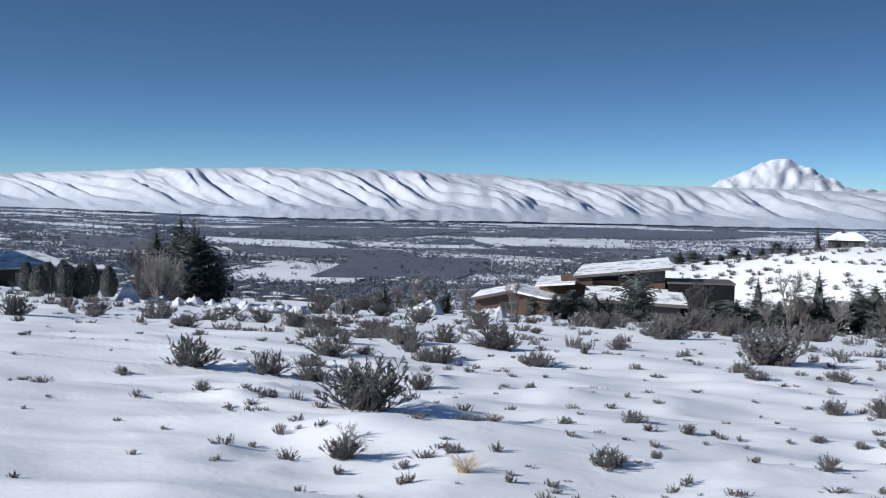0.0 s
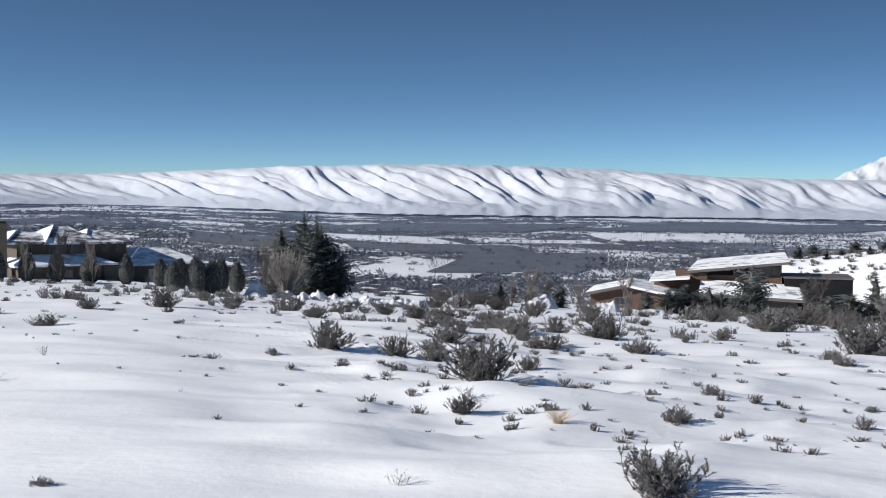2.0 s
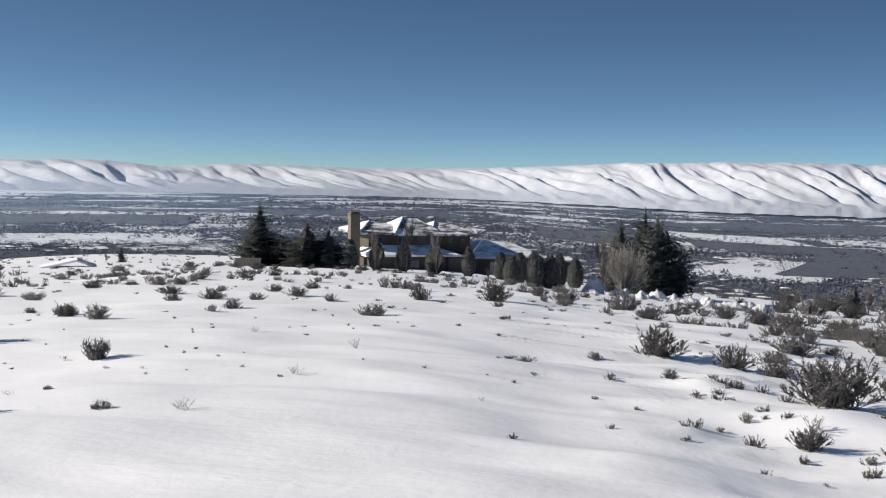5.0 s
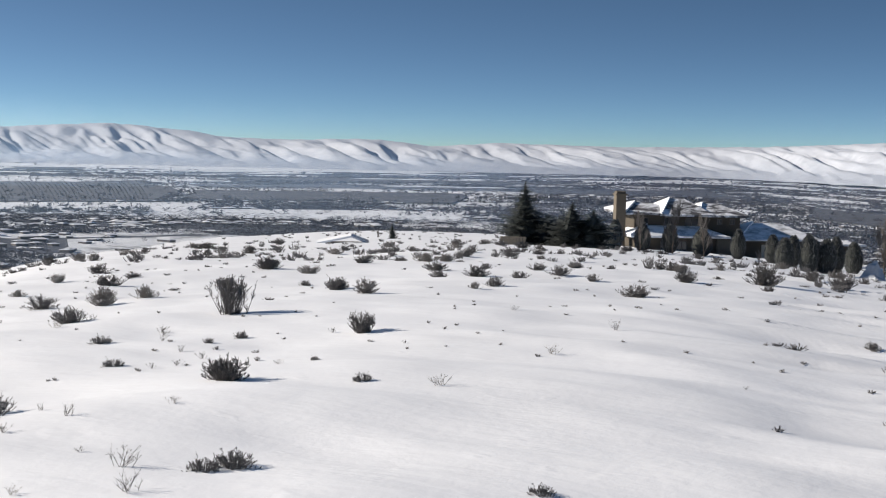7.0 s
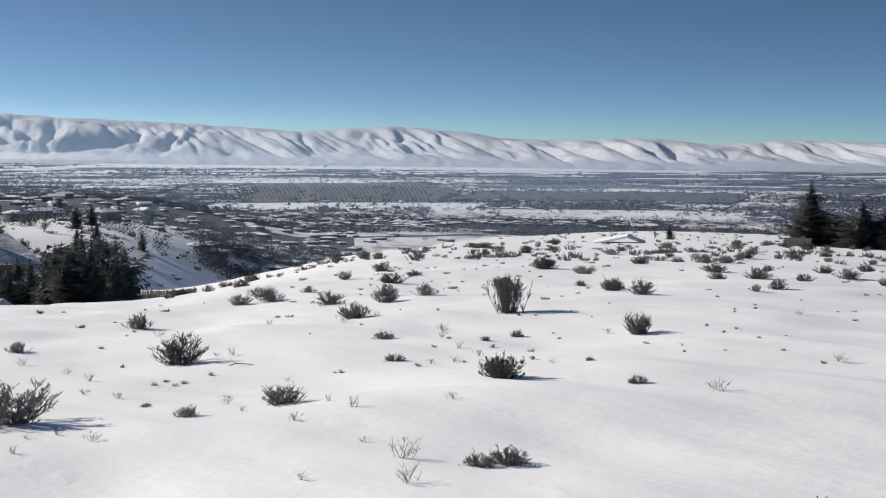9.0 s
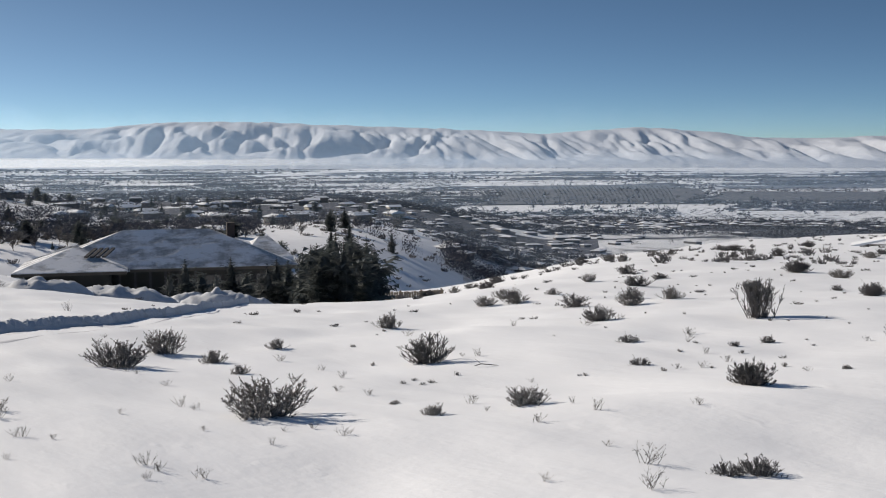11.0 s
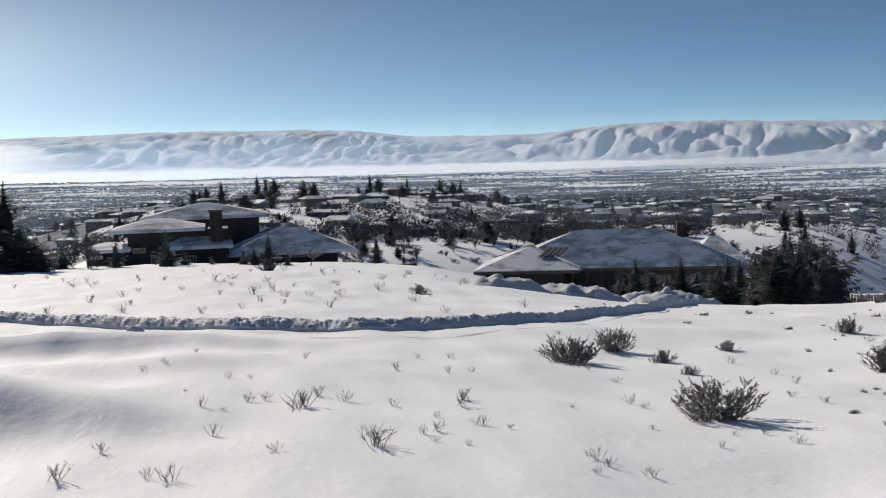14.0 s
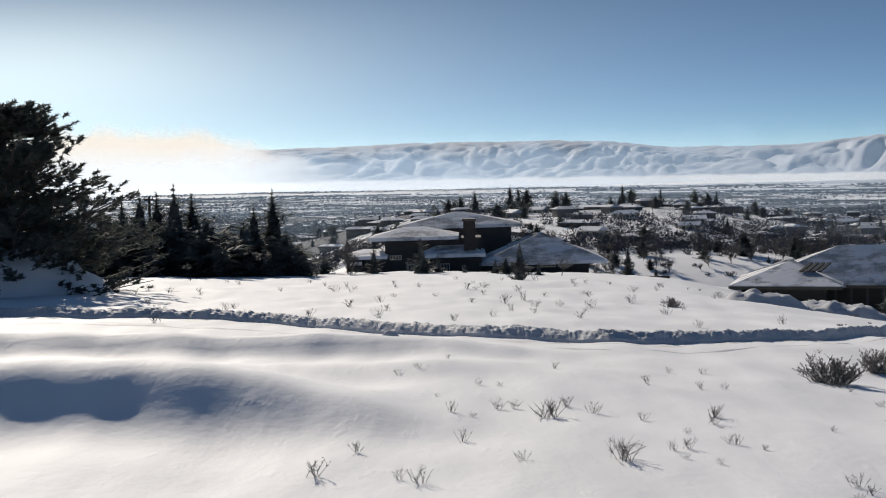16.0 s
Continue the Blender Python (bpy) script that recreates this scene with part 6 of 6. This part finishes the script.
# hamlets among fields beyond the conifers
for i in range(420):
    az, r = rnd.choice(((10.5, 640), (6.5, 900), (-1.5, 820), (1.5, 700), (12.0, 1250), (4.0, 1320), (-4.5, 1300), (17.0, 900), (9.0, 1900), (0.0, 1750)))
    az, r = az + rnd.gauss(0, 2.0), r * (1 + rnd.gauss(0, 0.09))
    if field_kind(az, r) > 1:
        continue
    near = float(nearness(az))
    p = spot(az, r, float(relief(az, r)))
    if i % 3:
        walls.house(p, rnd.uniform(2.6, 5.0) / near, rnd.uniform(2.0, 2.9) / near, rnd.uniform(1.3, 2.2) / near, rnd.uniform(0, 3.14), roofs)
    else:
        firs.bushy(p, rnd.uniform(2, 4) / near, rnd.uniform(4, 8) / near, rnd, 40)
# a housing estate in rows
for j in range(8):
    for i in range(34):
        az = 36.4 + i * 0.4 + 0.17 * (j % 2) + rnd.uniform(-0.06, 0.06)
        r = 800 + j * 17 + rnd.uniform(-4, 4)
        p = spot(az, r, float(relief(az, r)))
        walls.house(p, rnd.uniform(1.5, 2.0), 1.5, rnd.uniform(0.6, 0.9), radians(facing(az, rnd.choice((12, -20, 35, -5, 80)))), roofs)
# orchards in straight rows
for az0, az1, r0, r1, gap in ((43.9, 49.5, 1090, 1650, 0.2), (0.0, 4.2, 1095, 1370, 0.11), (49.9, 53.0, 1100, 1650, 0.2)):
    az = az0
    while az < az1:
        r = r0
        while r < r1:
            a2 = az + (r - r0) * 0.0009
            p = spot(a2, r, float(relief(a2, r)) - 0.2)
            near = float(nearness(a2))
            trees.bushy(p, 2.6 / near, 1.5 / near, rnd, 6)
            r += 8
        az += gap
# tree belts below the near field's edge
for i in range(480):
    az = rnd.uniform(28, 51)
    r = EDGE_OF(az) + rnd.uniform(170, 330) + (140 if az < 40 else 0)
    p = spot(az, r, float(relief(az, r)) - 0.3)
    if rnd.random() < 0.22:
        firs.bushy(p, rnd.uniform(2.2, 4), rnd.uniform(2.5, 5.5), rnd, 50)
    else:
        trees.bushy(p, rnd.uniform(3, 6), rnd.uniform(2.2, 4.2), rnd, 40)
for i in range(120):
    az = rnd.uniform(-4, 13)
    r = rnd.uniform(330, 620)
    p = spot(az, r, float(relief(az, r)) - 0.3)
    trees.bushy(p, rnd.uniform(2, 4), rnd.uniform(1.4, 2.6), rnd, 36)
for name, sc, mat, label, cat in (("valley_trees", trees, FAR_TREE, "grey leafless groves and orchards across the valley", "trees"), ("valley_evergreens", firs, FAR_DARK, "dark evergreens scattered across the valley", "trees"),
                                  ("valley_houses", walls, FAR_WALL, "far house walls across the valley", "houses"), ("valley_roofs", roofs, FAR_ROOF, "far snow-covered roofs across the valley", "roofs")):
    tagged(new(name, from_lists(name, sc.v, sc.f, mat)), label, cat, kind="stuff")


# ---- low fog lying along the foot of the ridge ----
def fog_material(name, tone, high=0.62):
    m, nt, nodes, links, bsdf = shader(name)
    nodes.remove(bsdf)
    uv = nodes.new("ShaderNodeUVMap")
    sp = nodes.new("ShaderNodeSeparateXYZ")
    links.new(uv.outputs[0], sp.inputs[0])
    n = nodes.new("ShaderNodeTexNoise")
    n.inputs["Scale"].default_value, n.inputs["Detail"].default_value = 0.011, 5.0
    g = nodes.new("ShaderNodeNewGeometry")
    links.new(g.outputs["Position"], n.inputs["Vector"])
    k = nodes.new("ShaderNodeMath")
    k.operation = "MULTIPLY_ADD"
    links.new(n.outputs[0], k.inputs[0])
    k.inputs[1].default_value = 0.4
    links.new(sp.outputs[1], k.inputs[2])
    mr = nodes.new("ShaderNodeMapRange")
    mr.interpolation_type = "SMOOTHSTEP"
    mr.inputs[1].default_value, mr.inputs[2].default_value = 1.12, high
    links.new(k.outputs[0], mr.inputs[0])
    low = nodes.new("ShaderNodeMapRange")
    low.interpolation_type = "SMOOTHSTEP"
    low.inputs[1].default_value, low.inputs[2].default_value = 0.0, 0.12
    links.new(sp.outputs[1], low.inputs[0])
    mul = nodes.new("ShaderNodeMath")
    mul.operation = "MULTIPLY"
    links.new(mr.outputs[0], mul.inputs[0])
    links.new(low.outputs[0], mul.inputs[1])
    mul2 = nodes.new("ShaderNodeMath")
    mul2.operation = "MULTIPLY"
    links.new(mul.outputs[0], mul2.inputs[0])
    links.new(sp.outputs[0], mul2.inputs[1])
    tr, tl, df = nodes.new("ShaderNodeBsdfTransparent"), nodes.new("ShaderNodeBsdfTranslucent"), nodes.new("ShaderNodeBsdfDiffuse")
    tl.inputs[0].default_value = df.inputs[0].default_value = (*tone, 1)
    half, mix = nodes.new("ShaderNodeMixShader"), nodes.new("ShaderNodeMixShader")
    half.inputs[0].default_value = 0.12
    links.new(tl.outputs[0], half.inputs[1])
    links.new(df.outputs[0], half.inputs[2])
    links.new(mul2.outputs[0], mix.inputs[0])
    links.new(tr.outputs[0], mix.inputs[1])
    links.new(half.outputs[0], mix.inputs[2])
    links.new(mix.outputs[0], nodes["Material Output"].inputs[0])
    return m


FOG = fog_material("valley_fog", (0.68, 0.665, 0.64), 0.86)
# blue tint on see-through sheets stands in for the air's haze
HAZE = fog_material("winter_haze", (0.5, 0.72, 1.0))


def fog_bank(name, az0, az1, r, el0, el1, dense, label, mat=FOG):
    """A sheet of fog; its thickness at each azimuth is given by dense(az)."""
    n, k = 90, 10
    verts, faces, uvs = [], [], []
    for i in range(n):
        az = az0 + (az1 - az0) * i / (n - 1)
        for j in range(k):
            f = j / (k - 1)
            e = el0 + (el1(az) - el0) * f
            verts.append(tuple(spot(az, r, math.tan(radians(e)) * r + EYE)))
            uvs.append((dense(az), f))
    for i in range(n - 1):
        for j in range(k - 1):
            a = i * k + j
            faces.append((a, a + 1, a + k + 1, a + k))
    me = from_lists(name, verts, faces, mat)
    layer = me.uv_layers.new(name="UVMap")
    for lp in me.loops:
        layer.data[lp.index].uv = uvs[lp.vertex_index]
    me.polygons.foreach_set("use_smooth", [True] * len(faces))
    ob = new(name, me)
    ob.visible_shadow = False
    return tagged(ob, label, "fog", kind="structure")


fog_bank("backdrop_fog_bank", 62, 128, 3500, -0.6, lambda a: 1.2 + 2.1 * float(smooth(94, 101.5, a)), lambda a: 0.06 * float(smooth(66, 90, a)) + 0.94 * float(smooth(92, 99.5, a)), "bright sunlit fog bank rolling over the valley's end")
fog_bank("backdrop_fog_strip", 52, 128, 3400, -0.7, lambda a: -0.25 + 0.35 * float(smooth(60, 95, a)), lambda a: 0.75 * float(smooth(54, 72, a)), "thin bright fog strip along the ridge's foot")

# added haze sheets: they pale and blue the ridge and valley by their tint
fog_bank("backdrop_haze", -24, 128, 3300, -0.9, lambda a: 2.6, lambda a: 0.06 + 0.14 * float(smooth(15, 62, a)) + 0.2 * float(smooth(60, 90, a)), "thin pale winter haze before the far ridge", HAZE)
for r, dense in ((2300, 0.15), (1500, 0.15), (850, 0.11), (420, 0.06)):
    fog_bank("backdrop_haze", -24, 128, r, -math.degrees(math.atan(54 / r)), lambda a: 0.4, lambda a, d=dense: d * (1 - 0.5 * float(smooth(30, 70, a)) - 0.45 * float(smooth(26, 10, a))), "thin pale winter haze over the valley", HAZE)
